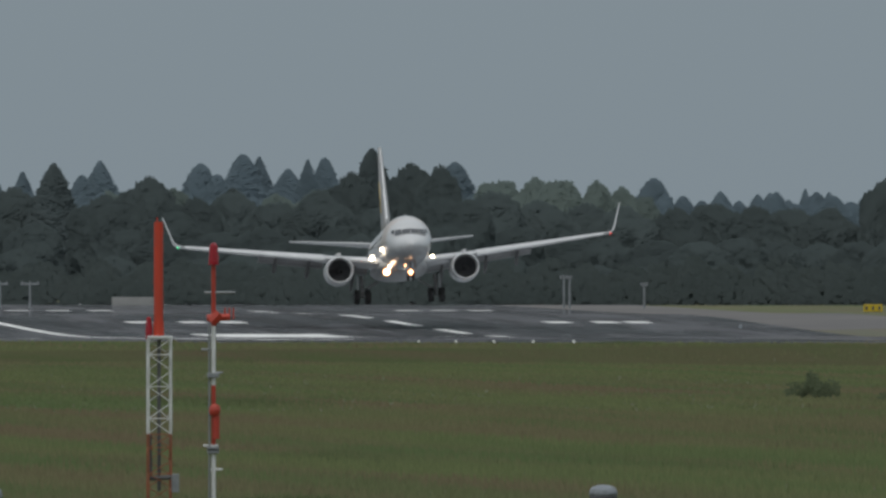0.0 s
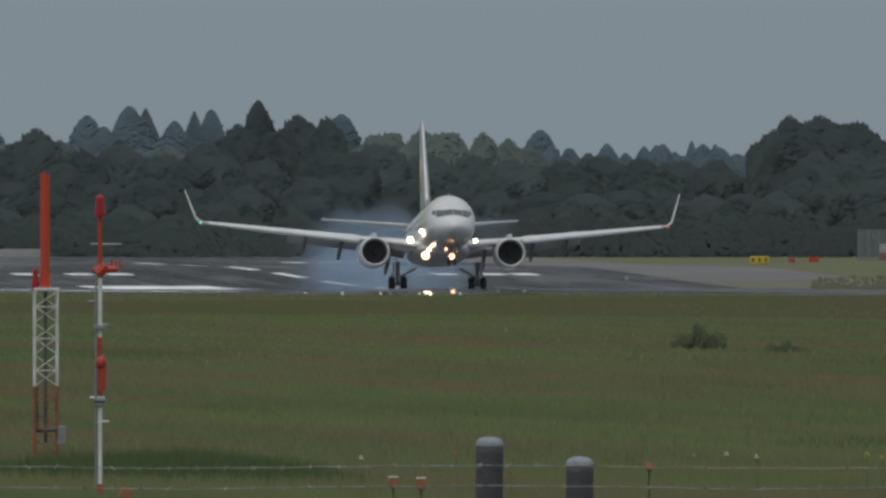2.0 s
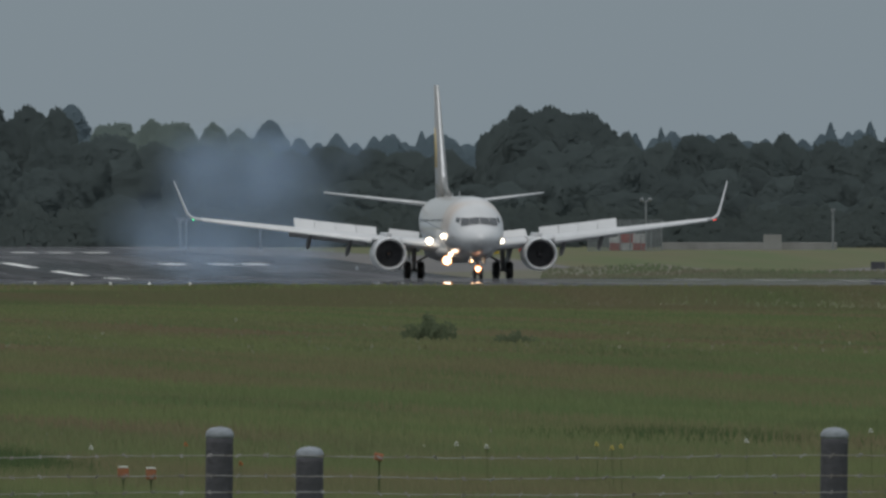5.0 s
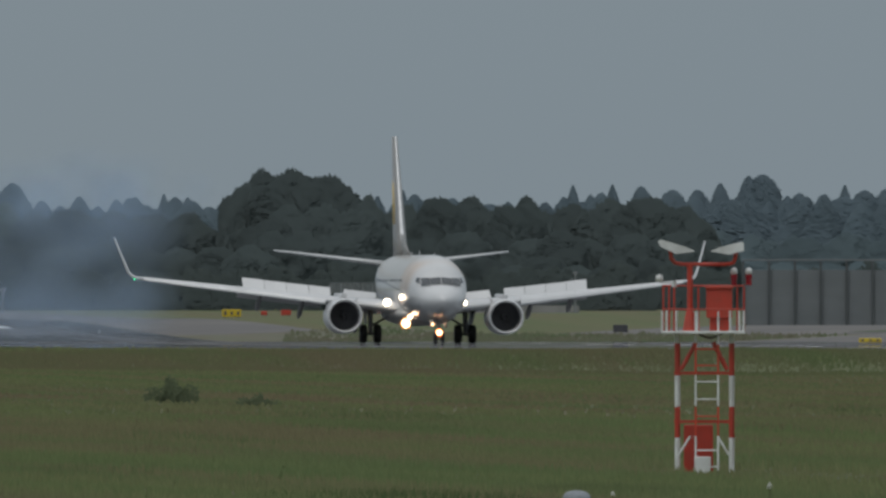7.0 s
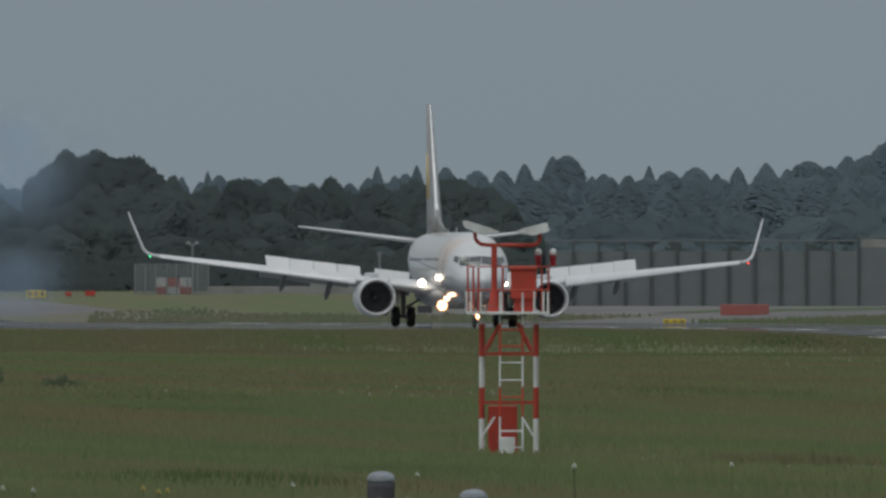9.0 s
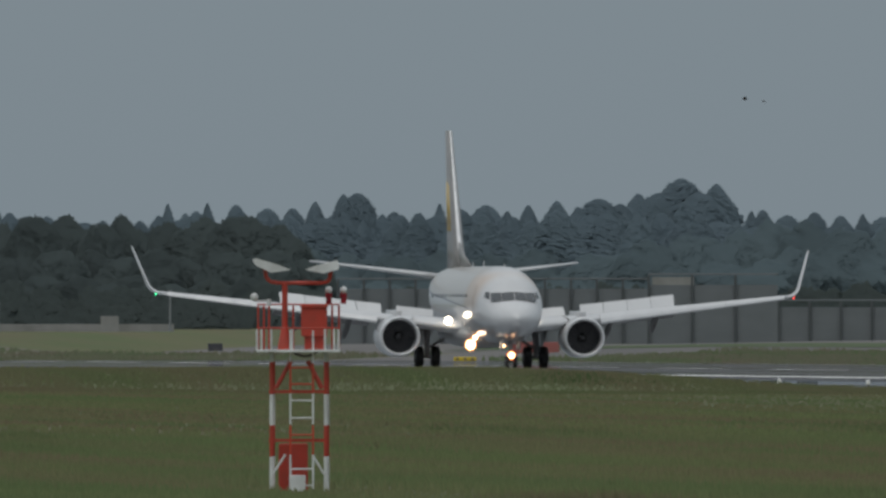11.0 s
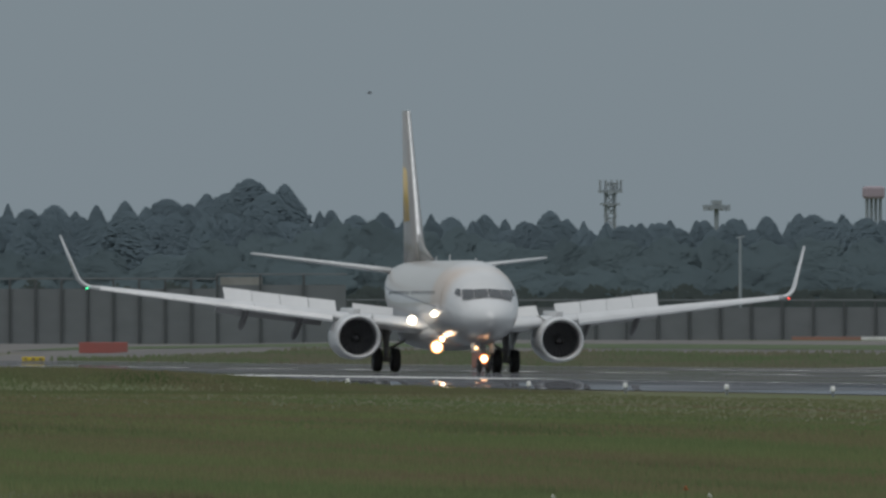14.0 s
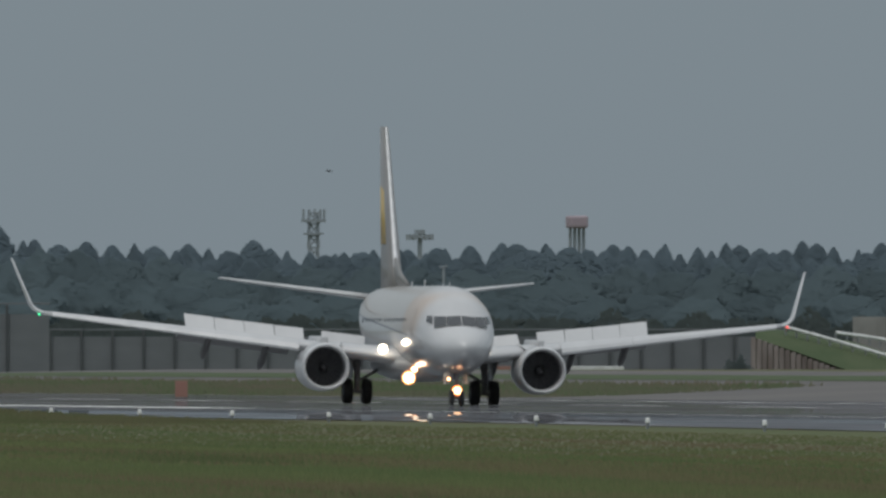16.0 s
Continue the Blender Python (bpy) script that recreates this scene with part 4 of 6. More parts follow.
# ---- beyond the runway ----
def panel_box(name, u0, u1, v0, v1, r, depth, mat, label, category, ground=True, parent=None):
    # the board stands where its lower edge meets the ground
    for k in range(120):
        c = spot((u0 + u1) / 2, v1, r + 5 * k)
        if c.z - land(c.x, c.y) < 0.12:
            r += 5 * k
            break
    a, b = spot(u0, v0, r), spot(u1, v1, r)
    c = spot((u0 + u1) / 2, v1, r)
    w = (b - a).to_2d().length
    z0 = land(c.x, c.y) - 0.05 if ground else b.z
    ob = new(name)
    ob.location = (c.x, c.y, z0)
    ob.rotation_euler = (0, 0, -((u0 + u1) / 2 - U0) / F)
    bm = bmesh.new()
    box(bm, -w / 2, w / 2, 0, depth, 0, a.z - z0, 0.02)
    part("body", bm, mat, ob)
    if label:
        tagged(ob, label, category)
    return ob, w, a.z - z0


def make_blast_fence(u0, u1, vtop, r, step):
    a = spot(u0, vtop, r)
    b = spot(u1, vtop, r)
    d = (b - a).to_2d()
    ang = math.atan2(d.y, d.x)
    z0 = min(land(a.x, a.y), land(b.x, b.y)) - 0.1
    fence = new("blast_fence")
    fence.matrix_basis = Matrix.Translation((a.x, a.y, z0)) @ Matrix.Rotation(ang, 4, "Z")
    tagged(fence, "long grey panelled fence with dark steel posts", "fence")
    h, L = a.z - z0, d.length
    n = max(2, round(L / step))
    for i in range(n):
        x0, x1 = L * i / n, L * (i + 1) / n
        bm = bmesh.new()
        box(bm, x0 + 0.08, x1 - 0.08, 0.06, 0.12, 0.0, h * 0.86, 0.01)
        part("panel", bm, M_FENCE, fence)
        bm = bmesh.new()
        box(bm, x0 - 0.09, x0 + 0.09, -0.16, 0.02, 0, h, 0.02)
        rod(bm, (x0, -0.1, h * 0.75), (x0, 1.6, 0), 0.08)
        part("post", bm, M_FENCEPOST, fence, "dark steel fence post")
    bm = bmesh.new()
    box(bm, 0, L, -0.1, 0.1, h, h + 0.12, 0.02)
    part("top_rail", bm, M_FENCE, fence, "grey top rail")


make_blast_fence(2300, 2850, 376, 2520, 1.9)
make_blast_fence(2850, 3080, 368, 2480, 3.2)
make_blast_fence(3080, 4400, 414, 2500, 2.3)
wall, w, h = panel_box("concrete_shelter", 2856, 2930, 372, 462, 2440, 4.0, M_CONC, "weathered concrete shelter beside the grey fence", "shelter")
wall, w, h = panel_box("low_concrete_wall", 1700, 2010, 455, 466, 2850, 0.4, M_CONC, "low pale concrete wall along the grass", "wall")
kit, w, h = panel_box("equipment_box", 1880, 1912, 441, 468, 2840, 1.2, M_CONC, "pale grey equipment box on the grass", "equipment box")
bunk, w, h = panel_box("concrete_block_house", 48, 126, 449, 474, 2900, 5.0, M_CONC, "low pale concrete block house by the runway end", "block house")
hut, w, h = panel_box("grey_hut", 4500, 4560, 390, 425, 2650, 4.0, M_CONC, "small grey hut above the bank", "hut")


def make_checker_shelter():
    """A mesh enclosure round a red and white checked equipment hut."""
    r = 2850.0
    a, b = spot(1570, 415, r), spot(1700, 463, r)
    c = spot(1635, 463, r)
    z0 = land(c.x, c.y) - 0.05
    w, h = (b - a).to_2d().length, a.z - z0
    enc = new("fenced_enclosure")
    enc.location, enc.rotation_euler = (c.x, c.y, z0), (0, 0, -(1635 - U0) / F)
    tagged(enc, "grey mesh fence enclosure round an antenna hut", "fence")
    for i in range(8):
        x = -w / 2 + w * i / 7
        for y in (0, 5.0):
            bm = bmesh.new()
            rod(bm, (x, y, 0), (x, y, h), 0.06)
            part("fence_post", bm, M_ZINC, enc)
    for y in (0, 5.0):
        bm = bmesh.new()
        for i in range(46):
            x = -w / 2 + w * i / 45
            box(bm, x - 0.03, x + 0.03, y - 0.01, y + 0.01, 0.05, h)
        for i in range(10):
            z = 0.1 + (h - 0.1) * i / 9
            box(bm, -w / 2, w / 2, y - 0.012, y + 0.012, z - 0.02, z + 0.02)
        part("mesh_panel", bm, M_ZINC, enc, "grey mesh panel")
    hut = new("checked_hut")
    hut.location, hut.rotation_euler = enc.location, enc.rotation_euler
    tagged(hut, "red and white checked equipment hut inside a fence", "hut")
    bm = bmesh.new()
    hw, hh = w * 0.24, h * 0.55
    x0 = w * 0.03
    box(bm, x0 - hw, x0 + hw, 1.5, 4.0, 0, hh, 0.02)
    part("hut_body", bm, M_RWHITE, hut, "white hut wall")
    for i in range(3):
        for j in range(2):
            if (i + j) % 2 == 0:
                bm = bmesh.new()
                xx = x0 - hw + 2 * hw * i / 3
                box(bm, xx, xx + 2 * hw / 3, 1.47, 1.5, hh * j / 2, hh * (j + 1) / 2)
                part("checker_panel", bm, M_RED, hut, "red painted square")
    lamp_post = new("lamp_post")
    p = spot(1672, 463, r - 3)
    gz = land(p.x, p.y)
    lamp_post.location = (p.x, p.y, gz)
    tagged(lamp_post, "thin grey lamp post with twin heads", "lamp post")
    ph = spot(1672, 382, r - 3).z - gz
    bm = bmesh.new()
    rod(bm, (0, 0, 0), (0, 0, ph), 0.08)
    rod(bm, (-0.35, 0, ph), (0.35, 0, ph), 0.05)
    part("pole", bm, M_ZINC, lamp_post)
    for s in (-0.35, 0.35):
        bm = bmesh.new()
        ball(bm, (s, 0, ph + 0.12), 0.17, 2)
        part("lamp_head", bm, M_ZINC, lamp_post, "grey round lamp head", smooth=True)


make_checker_shelter()


def make_small_antenna(u, v0, v1, r, arm):
    p = spot(u, v1, r)
    gz = land(p.x, p.y)
    ob = new("field_antenna")
    ob.location = (p.x, p.y, gz)
    tagged(ob, "grey field antenna with a short cross bar", "antenna", "field antennas")
    h = spot(u, v0, r).z - gz
    bm = bmesh.new()
    rod(bm, (0, 0, 0), (0, 0, h), 0.11, 0.08)
    part("pole", bm, M_ZINC, ob)
    bm = bmesh.new()
    box(bm, -arm, arm, -0.08, 0.08, h - 0.18, h, 0.02)
    for q in (-1, 0, 1):
        box(bm, q * arm * 0.8 - 0.06, q * arm * 0.8 + 0.06, -0.1, 0.1, h - 0.1, h + 0.14, 0.02)
    part("cross_bar", bm, M_ZINC, ob)


for u, v0, v1, arm in ((-150, 424, 462, 0.7), (-97, 424, 464, 0.8), (848, 413, 458, 0.35), (858, 414, 458, 0.2), (990, 426, 460, 0.3), (2003, 398, 462, 0.15)):
    make_small_antenna(u, v0, v1, 2850, arm)


def make_sign(u0, u1, v0, v1, r, mat, bars, label):
    # the board stands where its lower edge meets the ground
    for k in range(120):
        c = spot((u0 + u1) / 2, v1, r + 5 * k)
        if c.z - land(c.x, c.y) < 0.12:
            r += 5 * k
            break
    a, b = spot(u0, v0, r), spot(u1, v1, r)
    c = spot((u0 + u1) / 2, v1, r)
    z0 = land(c.x, c.y)
    ob = new("airfield_sign")
    ob.location, ob.rotation_euler = (c.x, c.y, z0), (0, 0, -((u0 + u1) / 2 - U0) / F)
    tagged(ob, label, "sign", "airfield signs")
    w = (b - a).to_2d().length
    h0, h1 = max(0.05, min(0.25, b.z - z0)), max(0.3, a.z - z0)
    bm = bmesh.new()
    box(bm, -w / 2, w / 2, -0.12, 0.12, h0, h1, 0.03)
    part("sign_face", bm, mat, ob)
    for s in (-0.35, 0.35):
        bm = bmesh.new()
        rod(bm, (s * w, 0, 0), (s * w, 0, h0 + 0.05), 0.05)
        part("sign_leg", bm, M_ZINC, ob)
    for i in range(bars):
        bm = bmesh.new()
        x = -w / 2 + w * (i + 0.5) / bars
        box(bm, x - w * 0.06, x + w * 0.06, -0.135, -0.12, h0 + (h1 - h0) * 0.25, h0 + (h1 - h0) * 0.75)
        part("sign_bar", bm, M_DARK, ob, "dark lettering bar")


M_BOARD = material("dull_red_board", (0.34, 0.1, 0.085), (0.29, 0.11, 0.095), (1, 1, 1), rough=0.7)
# haze is mixed into the orange, leaving it pale and dull
M_PEACH = material("hazed_orange_board", (0.3, 0.155, 0.12), (0.27, 0.15, 0.12), (1, 1, 1), rough=0.7)
make_sign(1378, 1412, 462, 475, 2780, M_YELLOW, 3, "yellow airfield sign with dark bars on the grass")
make_sign(1482, 1500, 463, 472, 2780, M_RED, 0, "small red airfield sign on the grass")
make_sign(1447, 1458, 465, 472, 2790, M_RED, 0, "small red airfield sign on the grass")
make_sign(2505, 2545, 517, 525, 2080, M_YELLOW, 3, "yellow airfield sign with dark bars on the grass")
make_sign(2606, 2692, 487, 512, 2200, M_BOARD, 0, "long red airfield sign beside the taxiway")
make_sign(2070, 2096, 489, 502, 2260, M_POST, 0, "dark brown marker box on the grass")
make_sign(3301, 3323, 503, 540, 1760, M_PEACH, 0, "orange marker board beside the runway")
make_sign(3867, 3990, 484, 492, 2200, M_PEACH, 0, "long low red barrier beside the taxiway")
make_sign(3990, 4095, 482, 487, 2200, M_RWHITE, 0, "long low white barrier beside the taxiway")


def make_tower(u, v0, v1, r, kind):
    p = spot(u, v1, r)
    gz = land(p.x, p.y)
    ob = new("far_tower")
    ob.location = (p.x, p.y, gz)
    h = spot(u, v0, r).z - gz
    k = r / F
    if kind == "lattice":
        tagged(ob, "grey lattice radio tower rising above the woods", "radio tower", "far towers")
        w0, w1 = 9 * k, 7 * k
        bm = bmesh.new()
        n = 12
        for i in range(n):
            z0, z1 = h * i / n, h * (i + 1) / n
            for sx, sy in ((-1, -1), (1, -1), (1, 1), (-1, 1)):
                rod(bm, (sx * w0, sy * w0, z0), (sx * w1, sy * w1, z1), 0.16, n=6)
            rod(bm, (-w0, -w0, z0), (w1, -w1, z1), 0.1, n=6)
            rod(bm, (w0, -w0, z0), (-w1, -w1, z1), 0.1, n=6)
            rod(bm, (-w1, -w1, z1), (w1, -w1, z1), 0.1, n=6)
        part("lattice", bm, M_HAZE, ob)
        bm = bmesh.new()
        box(bm, -20 * k, 20 * k, -1, 1, h * 0.93, h * 0.95)
        box(bm, -16 * k, 16 * k, -1, 1, h * 0.84, h * 0.855)
        for q in (-18, -8, 2, 12, 19):
            box(bm, (q - 1.5) * k, (q + 1.5) * k, -0.4, 0.4, h * 0.93, h * 1.02)
        part("antenna_deck", bm, M_HAZE, ob)
    elif kind == "tee":
        tagged(ob, "grey floodlight tower with wide head above the woods", "light tower", "far towers")
        bm = bmesh.new()
        rod(bm, (0, 0, 0), (0, 0, h), 5 * k, 4 * k)
        part("shaft", bm, M_HAZE, ob)
        bm = bmesh.new()
        box(bm, -22 * k, 22 * k, -0.8, 0.8, h - 15 * k, h - 9 * k)
        box(bm, -8 * k, 8 * k, -0.8, 0.8, h - 8 * k, h)
        for q in (-20, -10, 10, 20):
            box(bm, (q - 3) * k, (q + 3) * k, -0.9, 0.9, h - 18 * k, h - 8 * k)
        part("lamp_head", bm, M_HAZE, ob)
    elif kind == "red":
        tagged(ob, "red and white water tower above the woods", "tower", "far towers")
        bm = bmesh.new()
        for q in (-12, -4, 4, 12):
            rod(bm, (q * k, 0, 0), (q * k, 0, h), 0.22)
        part("legs_frame", bm, M_HAZE, ob)
        bm = bmesh.new()
        box(bm, -17 * k, 17 * k, -2, 2, h - 22 * k, h, 0.3)
        part("head", bm, M_HAZE_RED, ob, "tower head in red paled for haze")
    else:
        tagged(ob, "thin pale lamp pole before the woods", "pole", "far towers")
        bm = bmesh.new()
        rod(bm, (0, 0, 0), (0, 0, h), 3.2 * k, 2.2 * k)
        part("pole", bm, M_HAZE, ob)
        bm = bmesh.new()
        rod(bm, (-7 * k, 0, h * 0.985), (7 * k, 0, h), 1.5 * k)
        part("arm", bm, M_HAZE, ob)


# tower grey and red drawn towards the sky's tone as painted haze
M_HAZE = material("hazed_grey_tower", (0.3, 0.34, 0.37), (0.28, 0.32, 0.35), (0.3, 0.3, 0.3), rough=0.8)
M_HAZE_RED = material("hazed_red_panel", (0.4, 0.32, 0.36), (0.37, 0.31, 0.35), (0.3, 0.3, 0.3), rough=0.7)
make_tower(3546, 205, 440, 4300, "lattice")
make_tower(3734, 236, 440, 4200, "tee")
make_tower(4012, 211, 440, 4500, "red")
make_tower(3776, 300, 452, 2900, "pole")


M_BRICKY = material("stained_concrete_panel", (0.26, 0.23, 0.22), (0.16, 0.13, 0.12), (0.8, 0.8, 0.25), rough=0.9, obj_random=0.2)
# a grass bank with a pale retaining wall and a guard rail
def make_bank():
    r = 2380.0
    ob = new("retaining_wall")
    c = spot(4500, 500, r)
    ob.location, ob.rotation_euler = (c.x, c.y, land(c.x, c.y) - 0.05), (0, 0, -(4500 - U0) / F)
    tagged(ob, "pale panelled retaining wall under a grass bank", "wall")
    k = r / F
    for i in range(17):
        bm = bmesh.new()
        x0 = (-180 + i * 10) * k
        hh = (66 - i * 3.8) * k
        box(bm, x0, x0 + 8.8 * k, 0, 0.3 + 0.05 * (i % 2), 0, hh, 0.02)
        part("wall_panel", bm, M_BRICKY, ob)
    bank = new("grass_bank")
    bank.location, bank.rotation_euler = ob.location, ob.rotation_euler
    tagged(bank, "sloping green grass bank behind the wall", "bank", kind="structure")
    rings = []
    for y, hs in ((0.4, (64, 40, 4, 2, 1)), (2.5, (80, 64, 40, 22, 8)), (7.0, (84, 76, 58, 36, 12)), (14.0, (1, 1, 1, 1, 1))):
        rings.append([(px * k, y, hz * k) for px, hz in zip((-172, -100, 0, 70, 260), hs)])
    part("slope", loft(rings, caps=False, closed=False), M_BANK, bank, smooth=True)
    for y, line in ((2.6, ((-119, 84), (-60, 68), (0, 51), (70, 31), (150, 12))), (7.2, ((-30, 74), (30, 66), (90, 56), (200, 40)))):
        rail = new("guard_rail")
        rail.location, rail.rotation_euler = ob.location, ob.rotation_euler
        tagged(rail, "white guard rail along the top of the bank", "guard rail", "guard rails")
        for a, b in zip(line, line[1:]):
            bm = bmesh.new()
            rod(bm, (a[0] * k, y, a[1] * k), (b[0] * k, y, b[1] * k), 0.13, n=8)
            part("rail_beam", bm, M_RWHITE, rail)
            for q in (0.0, 0.33, 0.66):
                px, pz = a[0] + (b[0] - a[0]) * q, a[1] + (b[1] - a[1]) * q
                bm = bmesh.new()
                rod(bm, (px * k, y, (pz - 14) * k), (px * k, y, pz * k), 0.07)
                part("rail_post", bm, M_ZINC, rail)


make_bank()


# runway edge lights on the near side
def make_edge_light():
    ob = new("runway_edge_light")
    tagged(ob, "small white elevated runway edge light", "runway light", "runway edge lights")
    bm = bmesh.new()
    rod(bm, (0, 0, -0.05), (0, 0, 0.22), 0.05, 0.04, 10)
    part("stem", bm, M_ZINC, ob)
    bm = bmesh.new()
    rod(bm, (0, 0, 0.2), (0, 0, 0.27), 0.1, 0.09, 12)
    ball(bm, (0, 0, 0.3), 0.085, 2, (1, 1, 1.1))
    part("lens", bm, M_RUNLIGHT, ob, "clear lamp glass", smooth=True)
    return ob


light = make_edge_light()
light.location = (158.0, 1098, land(158.0, 1098) + 0.01)
for i in range(1, 50):
    y = 1098 + i * 29.0
    if 1340 < y < 1930 or y > 2070:  # none is seen over the grass bank
        continue
    copy_thing(light, pose(158.0, y, land(158.0, y) + 0.01))

# ---- birds ----
BIRDS = []


def make_bird(size, flap):
    ob = new("bird")
    tagged(ob, "small dark bird flying over the airfield", "bird", "flying birds")
    bm = bmesh.new()
    ball(bm, (0, 0, 0), 0.1, 2, (1.9, 0.75, 0.75))
    ball(bm, (0.2, 0, 0.03), 0.055, 1)
    bmesh.ops.transform(bm, matrix=Matrix.Scale(size, 4), verts=bm.verts)
    part("body", bm, M_BIRD, ob, smooth=True)
    for s in (-1, 1):
        v = []
        for x, y, z in ((0.1, 0.03, 0.03), (0.12, 0.2, 0.03 + 0.2 * flap), (0.0, 0.46, 0.03 + 0.42 * flap), (-0.12, 0.2, 0.02 + 0.2 * flap), (-0.14, 0.03, 0.02)):
            v.append((x * size, s * y * size, z * size))
        v += [(a, b, c - 0.02 * size) for a, b, c in v]
        n = 5
        f = [tuple(range(n)), tuple(range(2 * n - 1, n - 1, -1))] + [(i, (i + 1) % n, n + (i + 1) % n, n + i) for i in range(n)]
        part("wing", (v, f), M_BIRD, ob)
    v = [(-0.15, -0.03, 0), (-0.36, -0.08, 0), (-0.36, 0.08, 0), (-0.15, 0.03, 0)]
    v = [(a * size, b * size, c * size) for a, b, c in v]
    v += [(a, b, c - 0.015) for a, b, c in v]
    part("tail", (v, [(0, 1, 2, 3), (7, 6, 5, 4), (0, 4, 5, 1), (1, 5, 6, 2), (2, 6, 7, 3), (3, 7, 4, 0)]), M_BIRD, ob)
    return ob


for size, flap, track in (
        (0.62, 0.5, ((10.8, 3063, 56), (11, 3020, 57), (11.5, 2906, 52), (12, 2792, 48), (12.5, 2672, 57), (13, 2551, 90), (13.5, 2419, 111))),
        (0.5, -0.2, ((10.8, 3098, 60), (11, 3054, 61), (11.5, 2925, 50), (12, 2795, 40), (12.5, 2675, 70), (13, 2549, 84), (13.5, 2410, 116))),
        (0.55, 0.3, ((12.5, 3512, 46), (13, 3379, 52), (13.5, 3247, 51), (14, 3120, 46), (14.5, 2990, 42), (15, 2863, 54))),
        (0.62, 0.1, ((14.3, 3980, 112), (14.5, 3935, 115), (15, 3817, 131), (15.5, 3696, 135), (16, 3573, 132)))):
    (t0, ua, va), (t1, ub, vb) = track[0], track[1]
    (t2, uc, vc), (t3, ud, vd) = track[-2], track[-1]
    rows = list(track)
    if t0 > 0:
        rows.insert(0, (0, ua - (ub - ua) / (t1 - t0) * t0, va))
    if t3 < 16:
        rows.append((16, ud + (ud - uc) / (t3 - t2) * (16 - t3), vd))
    BIRDS.append((make_bird(size, flap), [(t, u, v, 1800, 8 * math.sin(t * 9), 180 + 10 * math.sin(t * 4)) for t, u, v in rows]))

# ---- trees ----
rng = np.random.default_rng(11)


def clumps(points, normals, size, rng):
    """Small bent leaf sprays round points: three ragged triangles each."""
    n = len(points)
    verts = np.empty((n, 9, 3))
    for k in range(3):
        d = rng.normal(size=(n, 3)) * 0.06 + normals * 0.12 + np.array([0.0, -1.0, 0.2])
        d /= np.linalg.norm(d, axis=1)[:, None]
        a = np.cross(d, rng.normal(size=(n, 3)))
        a /= np.linalg.norm(a, axis=1)[:, None]
        b = np.cross(d, a)
        s = size * rng.uniform(0.6, 1.35, (n, 1))
        c = points + rng.normal(size=(n, 3)) * size * 0.3
        verts[:, 3 * k] = c + a * s
        verts[:, 3 * k + 1] = c - a * s * 0.5 + b * s * rng.uniform(0.5, 1.0, (n, 1))
        verts[:, 3 * k + 2] = c - a * s * 0.5 - b * s * rng.uniform(0.5, 1.0, (n, 1)) 
    return verts.reshape(-1, 3)


def soup(name, verts, mat):
    """A mesh of loose triangles from an array of corners."""
    n = len(verts)
    me = bpy.data.meshes.new(name)
    me.vertices.add(n)
    me.vertices.foreach_set("co", np.ascontiguousarray(verts, dtype=np.float32).ravel())
    me.loops.add(n)
    me.loops.foreach_set("vertex_index", np.arange(n, dtype=np.int32))
    me.polygons.add(n // 3)
    me.polygons.foreach_set("loop_start", np.arange(0, n, 3, dtype=np.int32))
    me.polygons.foreach_set("loop_total", np.full(n // 3, 3, dtype=np.int32))
    me.materials.append(mat)
    me.update(calc_edges=True)
    return me


def sphere_points(n, rng):
    p = rng.normal(size=(n, 3))
    return p / np.linalg.norm(p, axis=1)[:, None]


def trunk_mesh(h, r, limbs, rnd, name):
    bm = bmesh.new()
    p = Vector((0, 0, 0))
    for i in range(5):
        q = p + Vector((rnd.uniform(-0.15, 0.15), rnd.uniform(-0.15, 0.15), h / 5))
        rod(bm, p, q, r * (1 - i * 0.17), r * (1 - (i + 1) * 0.17), 8)
        p = q
    for i in range(limbs):
        a, z = rnd.uniform(0, 6.28), h * rnd.uniform(0.35, 0.9)
        L = h * rnd.uniform(0.2, 0.4)
        rod(bm, (0, 0, z), (L * math.cos(a), L * math.sin(a), z + L * 0.6), r * 0.35, r * 0.1, 6)
    me = bpy.data.meshes.new(name)
    bm.to_mesh(me)
    bm.free()
    me.materials.append(M_BARK)
    return me


